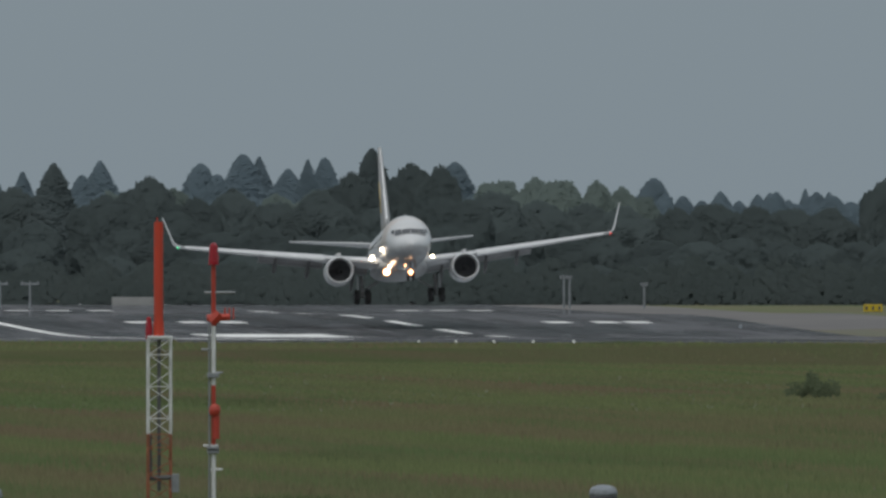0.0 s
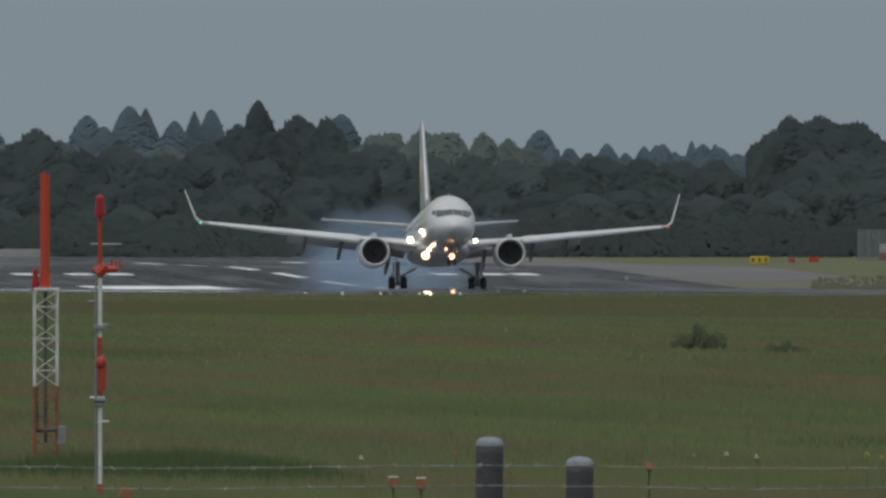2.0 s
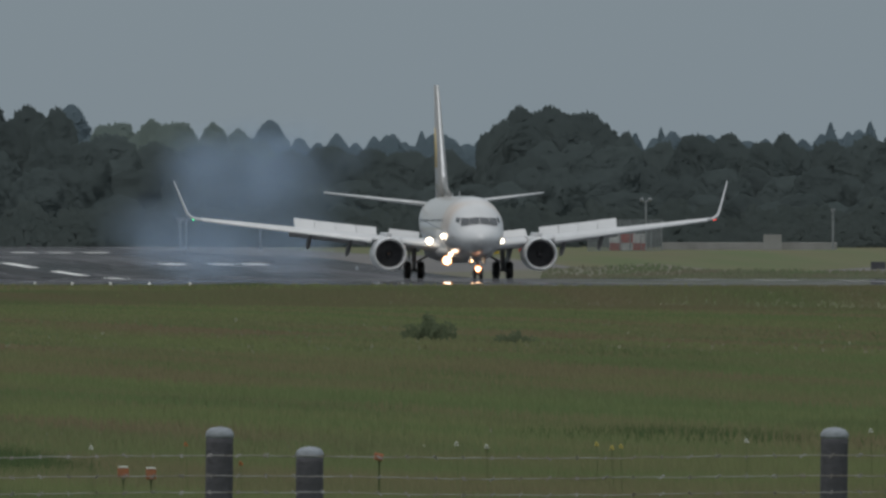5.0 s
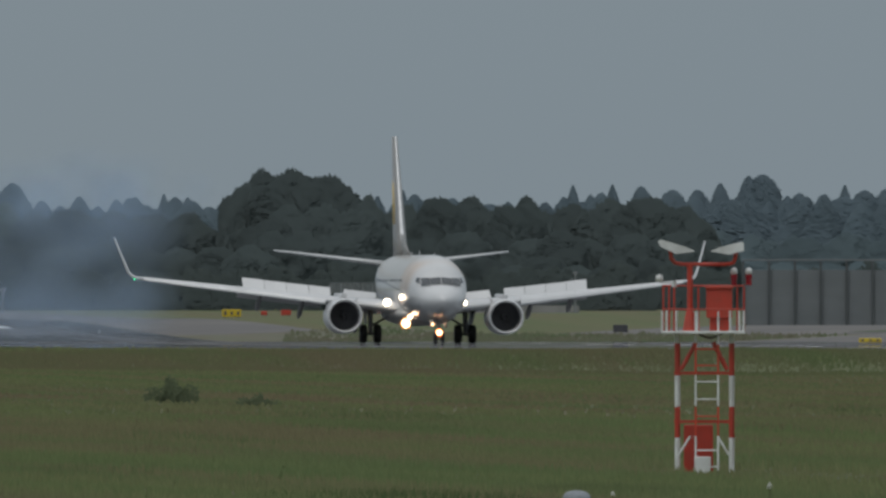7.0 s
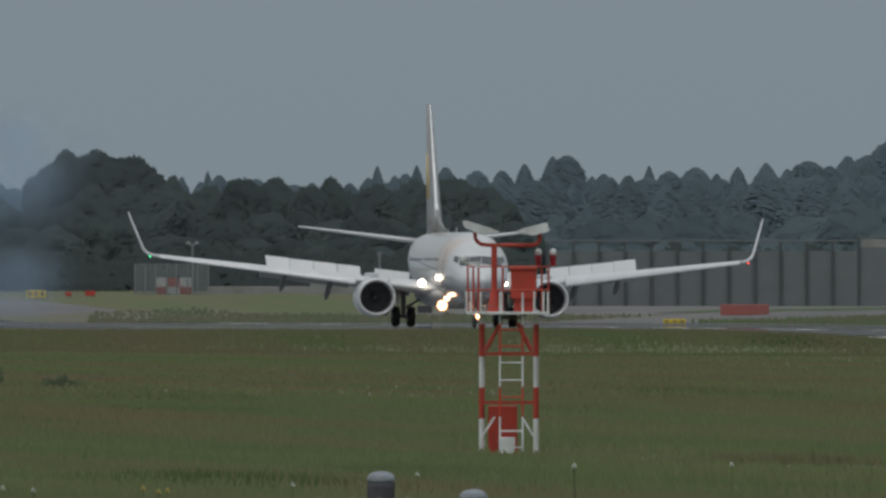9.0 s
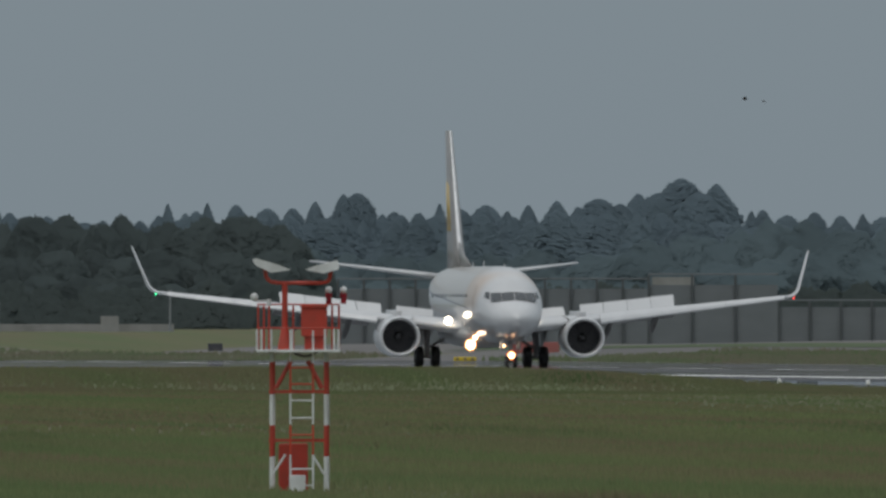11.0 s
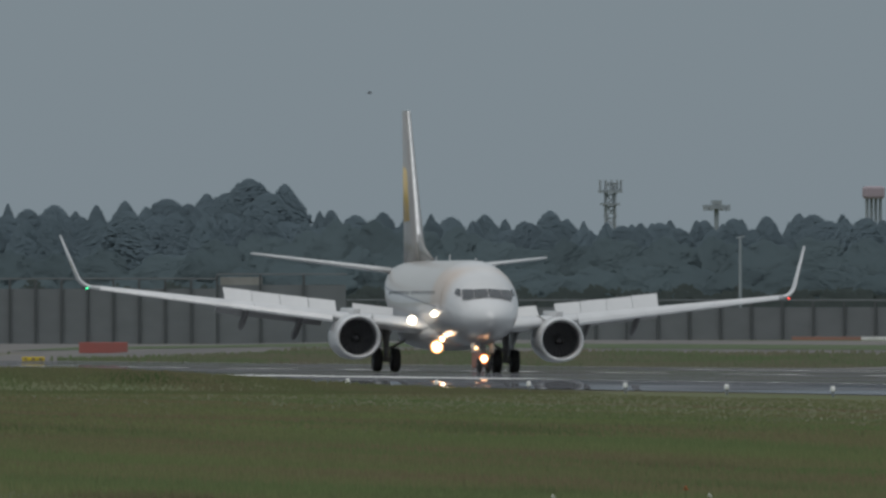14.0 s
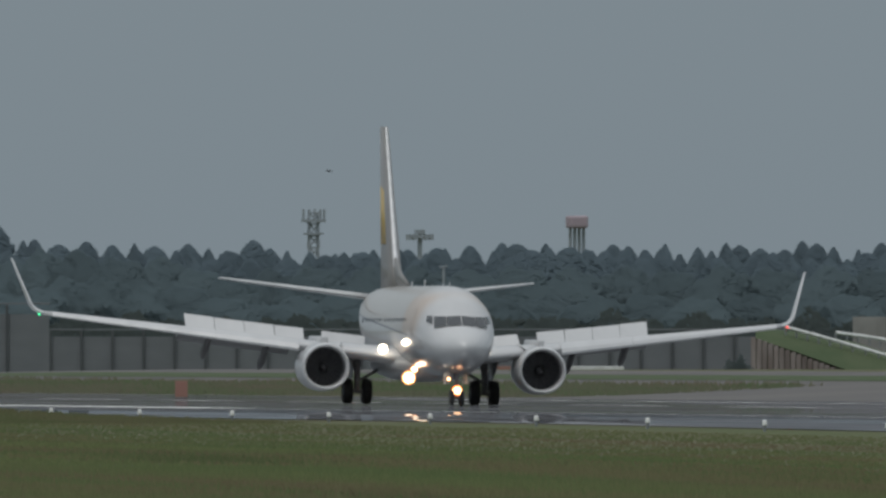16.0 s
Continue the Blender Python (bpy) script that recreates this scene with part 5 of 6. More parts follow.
def broadleaf(seed, mat, h=11.0, w=4.2, plume=False):
    """Crown and trunk meshes of a broadleaved tree h metres high and 2w wide."""
    rg, rnd = np.random.default_rng(seed), random.Random(seed)
    tris = []
    seed_v = Vector((seed * 3.7, seed * 1.9, 0))

    def shape(d):
        """Distance of the crown's surface along d: an egg with shallow, uneven lobes."""
        p = Vector(d)
        return 1.0 + 0.24 * noise.noise(p * 1.7 + seed_v) + 0.05 * noise.noise(p * 4.7 + seed_v)

    half = Vector((w * 0.95, w * 0.95, h * 0.44))
    # deeper, larger sprays fill the crown
    d = sphere_points(1300, rg)
    d = d[d[:, 1] < 0.35]
    k = np.array([shape(q) for q in d])[:, None] * rg.uniform(0.9, 0.95, (len(d), 1))
    tris.append(clumps(d * k * np.array(half) + np.array([0, 0, h * 0.5]), d, 0.62, rg))
    tris.append(clumps((d * k * 0.72 * np.array(half) + np.array([0, 0, h * 0.5]))[:600], d[:600], 0.95, rg))
    n = 8500
    d = sphere_points(n, rg)
    d = d[d[:, 1] < 0.55]
    k = np.array([shape(q) for q in d])[:, None] * np.where((rg.uniform(size=(len(d), 1)) < 0.3) & (np.hypot(d[:, :1], d[:, 2:]) > 0.93), rg.uniform(1.0, 1.08, (len(d), 1)), rg.uniform(0.992, 1.004, (len(d), 1)))
    pts = d * k * np.array(half) + np.array([0, 0, h * 0.5])
    tris.append(clumps(pts, d, 0.25 if not plume else 0.3, rg))
    v = np.concatenate(tris)
    v[:, 2] *= h / v[:, 2].max()
    return soup("crown", v, mat), trunk_mesh(h * 0.6, 0.28, 7, rnd, "trunk")


def conifer(seed, mat, h=15.0, w=2.6, blunt=0.75):
    rg, rnd = np.random.default_rng(seed), random.Random(seed)
    tris = []
    n = 4400
    t = rg.uniform(0, 1, n) ** 0.8
    a = rg.uniform(0, 2 * np.pi, n)
    rim = (rg.uniform(size=n) < 0.5) & (np.abs(np.cos(a)) > 0.9)
    rad = w * (1 - t) ** blunt * np.where(rim, rg.uniform(0.95, 1.25, n), rg.uniform(0.96, 1.0, n))
    rad *= 0.95 + 0.12 * np.sin(a * 2 + t * 7 + seed) + 0.03 * np.sin(t * 31 + 3 * a + seed)
    pts = np.stack([rad * np.cos(a), rad * np.sin(a), h * (0.12 + 0.87 * t)], 1)
    nor = np.stack([np.cos(a), np.sin(a), np.full(n, 0.2)], 1)
    tris.append(clumps(pts, nor, (0.07 + 0.21 * (1 - t) ** 0.6)[:, None], rg))
    # deeper, larger sprays fill the crown
    t = rg.uniform(0, 1, 800) ** 0.9
    a = rg.uniform(0, 2 * np.pi, 800)
    rad = w * (1 - t) ** blunt * 0.88
    pts = np.stack([rad * np.cos(a), rad * np.sin(a), h * (0.1 + 0.83 * t)], 1)
    tris.append(clumps(pts, np.stack([np.cos(a), np.sin(a), 0 * a], 1), (0.08 + 0.5 * (1 - t))[:, None], rg))
    v = np.concatenate(tris)
    v[:, 2] *= h / v[:, 2].max()
    return soup("crown", v, mat), trunk_mesh(h * 0.8, 0.24, 0, rnd, "trunk")


def plant(name, meshes, label, group, scale_w, scale_h, p, turn):
    ob = new(name)
    s = Matrix.Diagonal((scale_w, scale_w, scale_h, 1))
    ob.matrix_basis = Matrix.Translation(p) @ Matrix.Rotation(turn, 4, "Z") @ s
    tagged(ob, label, "tree", group)
    for nm, me in zip(("crown", "trunk"), meshes):
        o = new(nm, me)
        o.parent = ob
    return ob


OAKS = [broadleaf(s, M_LEAF) for s in (1, 2, 3, 4)]
OAKS_HAZED = [broadleaf(s, M_LEAF_HAZED) for s in (5, 6, 7)]
BAMBOO = [broadleaf(s, M_LEAF_PALE, 12.0, 3.6, True) for s in (21, 22, 23)]
CEDARS = [conifer(s, M_CEDAR, blunt=b) for s, b in ((31, 0.72), (32, 0.85), (33, 0.62))]
FARCEDARS = [conifer(s, M_CEDAR_HAZED, blunt=b) for s, b in ((41, 0.75), (42, 0.92), (43, 0.62), (44, 0.82), (45, 0.55))]


def wood(rows, protos, r, spread, h0, w0, name, label, group, seed):
    rnd = random.Random(seed)
    for u, v, half in rows:
        rr = r + rnd.uniform(-spread, spread)
        p = spot(u, v - 5, rr)
        gz = land(p.x, p.y)
        plant(name, protos[rnd.randrange(len(protos))], label, group, half * rr / F / w0, (p.z - gz) / h0, (p.x, p.y, gz - 0.1), rnd.uniform(-0.6, 0.6))


NEAR = [(-330, 262, 75), (-230, 240, 70), (-140, 255, 70), (30, 268, 60), (110, 236, 60), (190, 272, 60), (262, 262, 58), (340, 280, 60), (420, 258, 66),
        (470, 228, 55), (575, 212, 62), (625, 214, 48), (715, 262, 70), (800, 278, 75), (880, 284, 70), (960, 288, 70), (1040, 290, 60), (1110, 283, 66),
        (1180, 288, 60), (1250, 292, 66), (1320, 290, 60), (1412, 238, 40), (1450, 213, 60), (1500, 213, 78), (1562, 222, 66), (1600, 255, 46), (1640, 258, 36),
        (1700, 275, 55), (1760, 262, 56), (1825, 261, 58), (1880, 275, 45), (1925, 260, 46), (1990, 275, 60), (2060, 266, 60), (2130, 262, 72), (2200, 278, 56)]
NEAR2 = [(2245, 318, 44), (2320, 330, 60), (2400, 332, 60), (2480, 325, 60), (2560, 330, 66), (2640, 322, 60), (2760, 330, 70), (2850, 306, 66), (2930, 296, 70),
         (3010, 290, 66), (3060, 269, 56), (3130, 271, 56), (3200, 284, 66), (3270, 284, 66), (3340, 305, 60), (3400, 318, 60), (3470, 305, 66), (3550, 300, 70),
         (3640, 302, 70), (3730, 300, 66), (3820, 306, 70), (3910, 300, 66), (4000, 304, 70), (4090, 300, 66), (4180, 306, 66), (4270, 300, 70), (4360, 304, 66),
         (4450, 300, 66), (4540, 304, 66), (4640, 300, 70)]
wood(NEAR, OAKS, 2990, 25, 11.0, 4.2, "broadleaf_tree", "dark green broadleaf tree at the wood's edge", "trees beyond the runway", 3)
wood(NEAR2, OAKS_HAZED, 3120, 30, 11.0, 4.2, "broadleaf_tree", "broadleaf tree in haze-blued green behind the grey fence", "trees beyond the runway", 4)
wood([(u + 48, v + 62, 55) for u, v, h in NEAR], OAKS, 2955, 10, 11.0, 4.2, "broadleaf_tree", "dark green broadleaf tree at the wood's edge", "trees beyond the runway", 5)
wood([(u + 20, v + 110, 50) for u, v, h in NEAR], OAKS, 2935, 8, 11.0, 4.2, "broadleaf_tree", "low dark green broadleaf tree at the wood's edge", "trees beyond the runway", 6)
wood([(u + 45, v + 50, 60) for u, v, h in NEAR2], OAKS_HAZED, 3060, 10, 11.0, 4.2, "broadleaf_tree", "broadleaf tree in haze-blued green behind the grey fence", "trees beyond the runway", 7)
wood([(-55, 214, 85), (508, 188, 75), (262, 258, 66), (1432, 262, 44), (95, 260, 60)], CEDARS, 3010, 12, 15.0, 2.6, "cedar_tree",
     "tall dark cedar standing in the wood", "cedars in the wood", 8)
wood([(60, 262, 60), (150, 258, 56), (330, 268, 60), (400, 262, 56), (735, 243, 50), (790, 238, 50), (845, 242, 46), (900, 244, 44), (945, 255, 44), (985, 272, 40)],
     BAMBOO, 3260, 30, 12.0, 3.6, "bamboo_clump", "pale green feathery bamboo clump in the wood", "bamboo in the wood", 9)
FAR = [(-240, 222, 30), (-165, 228, 30), (-110, 230, 34), (27, 211, 32), (-5, 236, 26), (205, 215, 26), (235, 235, 30), (280, 199, 34), (309, 203, 34), (360, 225, 36), (395, 208, 28),
       (425, 205, 28), (655, 213, 28), (1007, 241, 26), (1160, 285, 40), (1213, 268, 28), (1245, 280, 30), (1275, 261, 22), (1295, 266, 20), (1317, 267, 22),
       (1699, 254, 18), (1722, 262, 14), (1999, 245, 22), (2030, 262, 26), (2069, 244, 24), (2120, 247, 26), (2175, 253, 28), (2220, 253, 28), (2260, 241, 28), (2310, 228, 32), (2335, 226, 36),
       (2400, 259, 44), (2440, 262, 30), (2480, 245, 24), (2515, 254, 28), (2562, 247, 30), (2600, 258, 30), (2637, 247, 28), (2687, 240, 34), (2725, 250, 32), (2762, 236, 44), (2800, 245, 40),
       (2832, 227, 42), (2867, 226, 40), (2907, 200, 42), (2940, 225, 38), (2970, 210, 40), (3032, 258, 24), (3052, 256, 26), (3095, 265, 30), (3144, 260, 28), (3190, 266, 28), (3229, 263, 28),
       (3264, 268, 28), (3324, 264, 36), (3360, 272, 26), (3394, 276, 24), (3439, 257, 24), (3470, 272, 24), (3499, 276, 24), (3540, 278, 30), (3584, 282, 28), (3620, 280, 26), (3652, 274, 26),
       (3713, 274, 28), (3745, 280, 24), (3778, 272, 26), (3823, 267, 28), (3880, 262, 36), (3905, 264, 34), (3957, 263, 28), (4003, 270, 26), (4038, 276, 24), (4076, 265, 28), (4103, 268, 22),
       (4133, 274, 22), (4168, 264, 28), (4226, 270, 24), (4250, 276, 22), (4276, 262, 28), (4300, 266, 24), (4336, 272, 24), (4380, 274, 24), (4411, 259, 24), (4436, 263, 22), (4466, 269, 24),
       (4510, 274, 24), (4551, 262, 28), (4600, 268, 28), (4660, 262, 28)]
wood([(u, v, 2.3 * q) for u, v, q in FAR], FARCEDARS, 3800, 60, 15.0, 2.6, "cedar_tree", "distant cedar in haze-paled grey-green rising over the wood", "distant cedars", 10)
wood([(2690, 257, 84), (2560, 268, 60), (2830, 262, 70)], FARCEDARS, 3450, 12, 15.0, 2.6, "cedar_tree", "tall cedar in haze-paled grey-green standing in the wood", "cedars in the wood", 14)
rnd_f = random.Random(12)
FILL = [(-360 + i * 33, (275 if i < 60 else 268 if i < 102 else 280) + rnd_f.uniform(-10, 12), rnd_f.uniform(60, 95)) for i in range(154)]
wood(FILL, FARCEDARS, 3680, 30, 15.0, 2.6, "cedar_tree", "distant cedar in haze-paled grey-green in the wood", "distant cedars", 13)

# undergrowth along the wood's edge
# leaf colour kept down for the shade at the foot of the trees
M_SCRUB = material("shaded_scrub_leaves", (0.095, 0.115, 0.112), (0.085, 0.105, 0.102), (0.2, 0.2, 0.2), rough=0.9, island=0.05, spec=0.05, spray=(0.6, (0.0, -0.5, 0.4)))
pts = []
for i in range(15000):
    u = rng.uniform(-400, 4700)
    q = rng.uniform(0, 1)
    r = (2905 if u < 2280 else 3010) + 9 * q * q + rng.uniform(0, 0.4)
    p = spot(u, 452, r)
    hmax = (3.2 + 1.6 * noise.noise((u * 0.02, 0, 0)))
    pts.append((p.x, p.y, land(p.x, p.y) + q * hmax))
pts = np.array(pts)
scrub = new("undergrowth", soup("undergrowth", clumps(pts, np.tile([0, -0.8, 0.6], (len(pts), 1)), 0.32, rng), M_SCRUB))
tagged(scrub, "scrub and undergrowth in shaded tones along the edge of the wood", "undergrowth", kind="stuff")


# ---- grass ----
def meadow(name, r0, r1, count, width, low, high, seed, label, x0=-50.0, x1=155.5, az0=3500.0, mat=M_GRASS):
    """Blades of grass scattered over the near ground, as ragged triangles."""
    rg = np.random.default_rng(seed)
    r = np.sqrt(rg.uniform(r0 ** 2, r1 ** 2, count))
    az = rg.uniform(az0 / F, 8900 / F, count)
    x, y = r * np.sin(az), r * np.cos(az)
    keep = (x > x0) & (x < x1)
    x, y = x[keep], y[keep]
    n = len(x)
    patch = np.array([noise.noise((a * 0.25, b * 0.03, 3.0)) for a, b in zip(x, y)])
    z = np.array([land(a, b) for a, b in zip(x, y)])
    h = rg.uniform(low, high, n) * (1 + 0.45 * patch)
    mown = 1 - 0.6 * np.clip((x - 118) / 20, 0, 1) * np.clip((1300 - y) / 60, 0, 1)
    h *= mown
    # trodden grass before the sensor tower
    h *= np.where((np.abs(x - 580 * math.sin((2230 - U0) / F)) < 1.6) & (y > 480) & (y < 585), 0.25, 1.0)
    w = width * rg.uniform(0.6, 1.4, n)
    t = rg.normal(size=n) * 0.45
    lean = rg.normal(size=(n, 2)) * 0.22 * h[:, None] + np.array([0.0, 0.7]) * h[:, None]
    v = np.empty((n, 3, 3))
    v[:, 0] = np.stack([x - w * np.cos(t), y - w * np.sin(t), z - 0.03], 1)
    v[:, 1] = np.stack([x + w * np.cos(t), y + w * np.sin(t), z - 0.03], 1)
    v[:, 2] = np.stack([x + lean[:, 0], y + lean[:, 1], z + h], 1)
    ob = new(name, soup(name, v.reshape(-1, 3), mat))
    tagged(ob, label, "grass", kind="stuff")


meadow("meadow_grass", 225, 430, 230000, 0.016, 0.06, 0.24, 51, "green and brown uncut meadow grass")
meadow("meadow_grass", 430, 800, 210000, 0.035, 0.05, 0.2, 52, "green and brown uncut meadow grass")
meadow("meadow_grass", 800, 1500, 190000, 0.08, 0.04, 0.14, 53, "green and brown uncut meadow grass")
meadow("meadow_grass", 1500, 2350, 60000, 0.16, 0.1, 0.3, 54, "rough grass beside the runway")

meadow("bank_grass", 1250, 1350, 110000, 0.06, 0.1, 0.26, 57, "brown uncut grass on the bank before the runway", 60.0, 157.0, 3500.0, M_HAY)
meadow("bank_grass", 1350, 2350, 90000, 0.1, 0.1, 0.26, 58, "brown uncut grass along the runway edge", 120.0, 157.5, 3500.0, M_HAY)
meadow("rough_grass", 1750, 2110, 60000, 0.12, 0.1, 0.35, 55, "rough dry grass between runway and taxiway", 230.5, 246.0, 6500.0, M_VERGE)
meadow("rough_grass", 2270, 2600, 40000, 0.14, 0.1, 0.35, 56, "rough dry grass between runway and taxiway", 230.5, 246.0, 5500.0, M_VERGE)


# shrubs and tall weeds in the meadow
def shrub(u, v, r, w, h, mat, label, count=1100):
    p = spot(u, v, r)
    gz = land(p.x, p.y)
    rg = np.random.default_rng(int(abs(u)) + 7)
    d = sphere_points(count, rg)
    pts = d * np.array([w, w * 1.2, h]) * rg.uniform(0.3, 1.0, (count, 1)) * (1 + 0.25 * np.sin(d[:, :1] * 7 + u))
    pts[:, 2] = np.abs(pts[:, 2]) + 0.02
    ob = new("shrub", soup("shrub", clumps(pts, d, max(0.03, w * 0.055), rg), mat))
    ob.location = (p.x, p.y, gz)
    tagged(ob, label, "shrub", "shrubs in the meadow")


M_SHRUB = material("shrub_leaves", (0.112, 0.14, 0.082), (0.125, 0.152, 0.09), (2, 2, 2), rough=0.8, island=0.2, spec=0.1, spray=(0.4, (0.0, -0.5, 0.7)))
M_WEED = material("weed_leaves", (0.078, 0.12, 0.05), (0.09, 0.125, 0.055), (2, 2, 2), rough=0.8, island=0.2, spec=0.1, spray=(0.3, (0.0, -0.4, 0.8)))
shrub(1290, 640, 900, 0.66, 0.62, M_SHRUB, "dark round shrub in the meadow grass")
shrub(1440, 640, 880, 0.5, 0.25, M_SHRUB, "low dark weeds in the meadow grass", 500)
shrub(4298, 490, 2370, 1.0, 1.1, M_LEAF, "dark round shrub before the fence", 900)


def tall_grass(u, r, wide, deep, low, high, count, seed, mat=M_WEED):
    """A patch of taller, darker blades."""
    rg = np.random.default_rng(seed)
    c = spot(u, V0, r)
    q = rg.normal(size=(count, 2)) * np.array([wide, deep]) * 0.5
    x, y = c.x + q[:, 0], c.y + q[:, 1]
    z = np.array([land(a, b) for a, b in zip(x, y)])
    fall = np.exp(-((q[:, 0] / wide) ** 2 + (q[:, 1] / deep) ** 2))
    h = rg.uniform(low, high, count) * (0.4 + 0.6 * fall)
    w, t = 0.0032 * r / 100 * rg.uniform(0.6, 1.5, count), rg.uniform(0, np.pi, count)
    lean = rg.normal(size=(count, 2)) * 0.3 * h[:, None] + np.array([0.0, 0.35]) * h[:, None]
    v = np.empty((count, 3, 3))
    v[:, 0] = np.stack([x - w * np.cos(t), y - w * np.sin(t), z - 0.03], 1)
    v[:, 1] = np.stack([x + w * np.cos(t), y + w * np.sin(t), z - 0.03], 1)
    v[:, 2] = np.stack([x + lean[:, 0], y + lean[:, 1], z + h], 1)
    ob = new("tall_grass", soup("tall_grass", v.reshape(-1, 3), mat))
    tagged(ob, "patch of taller green grass in the meadow", "grass", kind="stuff")


tall_grass(210, 400, 1.1, 14, 0.2, 0.5, 5000, 61)
tall_grass(380, 402, 1.2, 14, 0.2, 0.52, 9000, 62)
tall_grass(520, 410, 0.8, 10, 0.15, 0.4, 2500, 63)
tall_grass(970, 1650, 3.2, 12, 0.15, 0.4, 2500, 64)
tall_grass(2720, 1288, 2.4, 10, 0.1, 0.2, 900, 65)
tall_grass(1750, 480, 1.6, 20, 0.12, 0.3, 1500, 67)
tall_grass(3300, 420, 1.5, 18, 0.12, 0.3, 3500, 68)

M_TUFT = material("green_tufts", (0.128, 0.168, 0.076), (0.145, 0.17, 0.085), (1, 0.2, 0), rough=0.85, island=0.1, spec=0.1, spray=(0.2, (0.0, -0.3, 0.9)))
M_STRAW = material("straw_tufts", (0.185, 0.168, 0.1), (0.165, 0.16, 0.09), (1, 0.2, 0), rough=0.85, island=0.1, spec=0.1, spray=(0.2, (0.0, -0.3, 0.9)))
rnd_t = random.Random(77)
for i in range(46):
    far = rnd_t.uniform(270, 880)
    tall_grass(rnd_t.uniform(-100, 4500), far, far * rnd_t.uniform(0.0012, 0.003), far * rnd_t.uniform(0.02, 0.05), 0.08, 0.2 + far * 0.0001, 900, 200 + i,
               M_STRAW if i % 3 == 0 else M_TUFT)


def wildflower(u, v, r, mat, tint):
    top = spot(u, v, r)
    gz = land(top.x, top.y)
    ob = new("wildflower")
    ob.location = (top.x, top.y, gz)
    tagged(ob, tint + " wildflower on a thin stem in the grass", "flower", "wildflowers")
    h = top.z - gz
    bm = bmesh.new()
    rod(bm, (0.02, 0, -0.02), (0, 0, h), 0.0035, n=6)
    part("stem", bm, M_TUFT, ob)
    bm = bmesh.new()
    for i in range(7):
        a = i * 0.9
        ball(bm, (0.014 * math.cos(a), 0.014 * math.sin(a), h - 0.012 + 0.014 * (i % 3)), 0.009, 1)
    part("flower_head", bm, mat, ob, tint + " flower head")


M_FLW = material("white_petals", (0.6, 0.62, 0.56), rough=0.8)
M_FLY = material("yellow_petals", (0.5, 0.42, 0.1), rough=0.8)
M_FLO = material("rusty_petals", (0.4, 0.13, 0.04), rough=0.8)
for u, v, mat, tint in ((1337, 812, M_FLW, "white"), (1390, 816, M_FLW, "white"), (1585, 812, M_FLY, "yellow"), (1612, 818, M_FLY, "yellow"), (1628, 816, M_FLY, "yellow"),
                        (690, 818, M_FLW, "white"), (858, 812, M_FLO, "rusty"), 
                        (955, 846, M_FLO, "rusty"), (2070, 788, M_FLW, "white"), (1850, 806, M_FLW, "white"), (2346, 776, M_FLW, "white"), (2348, 772, M_FLW, "white"), (2626, 770, M_FLW, "white"),
                        (3680, 745, M_FLO, "rusty"), (3722, 758, M_FLW, "white"), (3445, 760, M_FLW, "white")):
    wildflower(u, v, 330, mat, tint)


def marker_block(u, v, r, w, h, tilt):
    """A small orange marker with a pale cap on a short stake in the grass."""
    top = spot(u, v, r)
    gz = land(top.x, top.y)
    ob = new("marker_block")
    ob.location = (top.x, top.y, gz)
    tagged(ob, "small faded orange marker block with pale cap in the grass", "marker", "orange marker blocks")
    z = top.z - gz
    bm = bmesh.new()
    rod(bm, (0, 0, -0.05), (0, 0, z - h + 0.02), 0.012, n=6)
    part("stake", bm, M_TUFT, ob)
    bm = bmesh.new()
    box(bm, -w / 2, w / 2, -0.03, 0.03, z - h, z, 0.012)
    bmesh.ops.rotate(bm, cent=(0, 0, z), matrix=Matrix.Rotation(tilt, 3, "Y"), verts=bm.verts)
    part("block", bm, M_MARKER, ob)
    if not tilt:
        bm = bmesh.new()
        box(bm, -w * 0.44, w * 0.44, -0.034, 0.034, z, z + 0.018, 0.004)
        part("cap", bm, M_FLW, ob, "pale cap")


M_MARKER = material("faded_orange_plastic", (0.36, 0.12, 0.05), (0.27, 0.12, 0.06), (20, 20, 20), rough=0.7)
for u, v, w, h, tilt in ((747, 854, 0.11, 0.09, 0), (796, 856, 0.1, 0.1, 0), (277, 872, 0.11, 0.11, 0.3), (1200, 828, 0.09, 0.07, 0.2)):
    marker_block(u, v, 330, w, h, tilt)
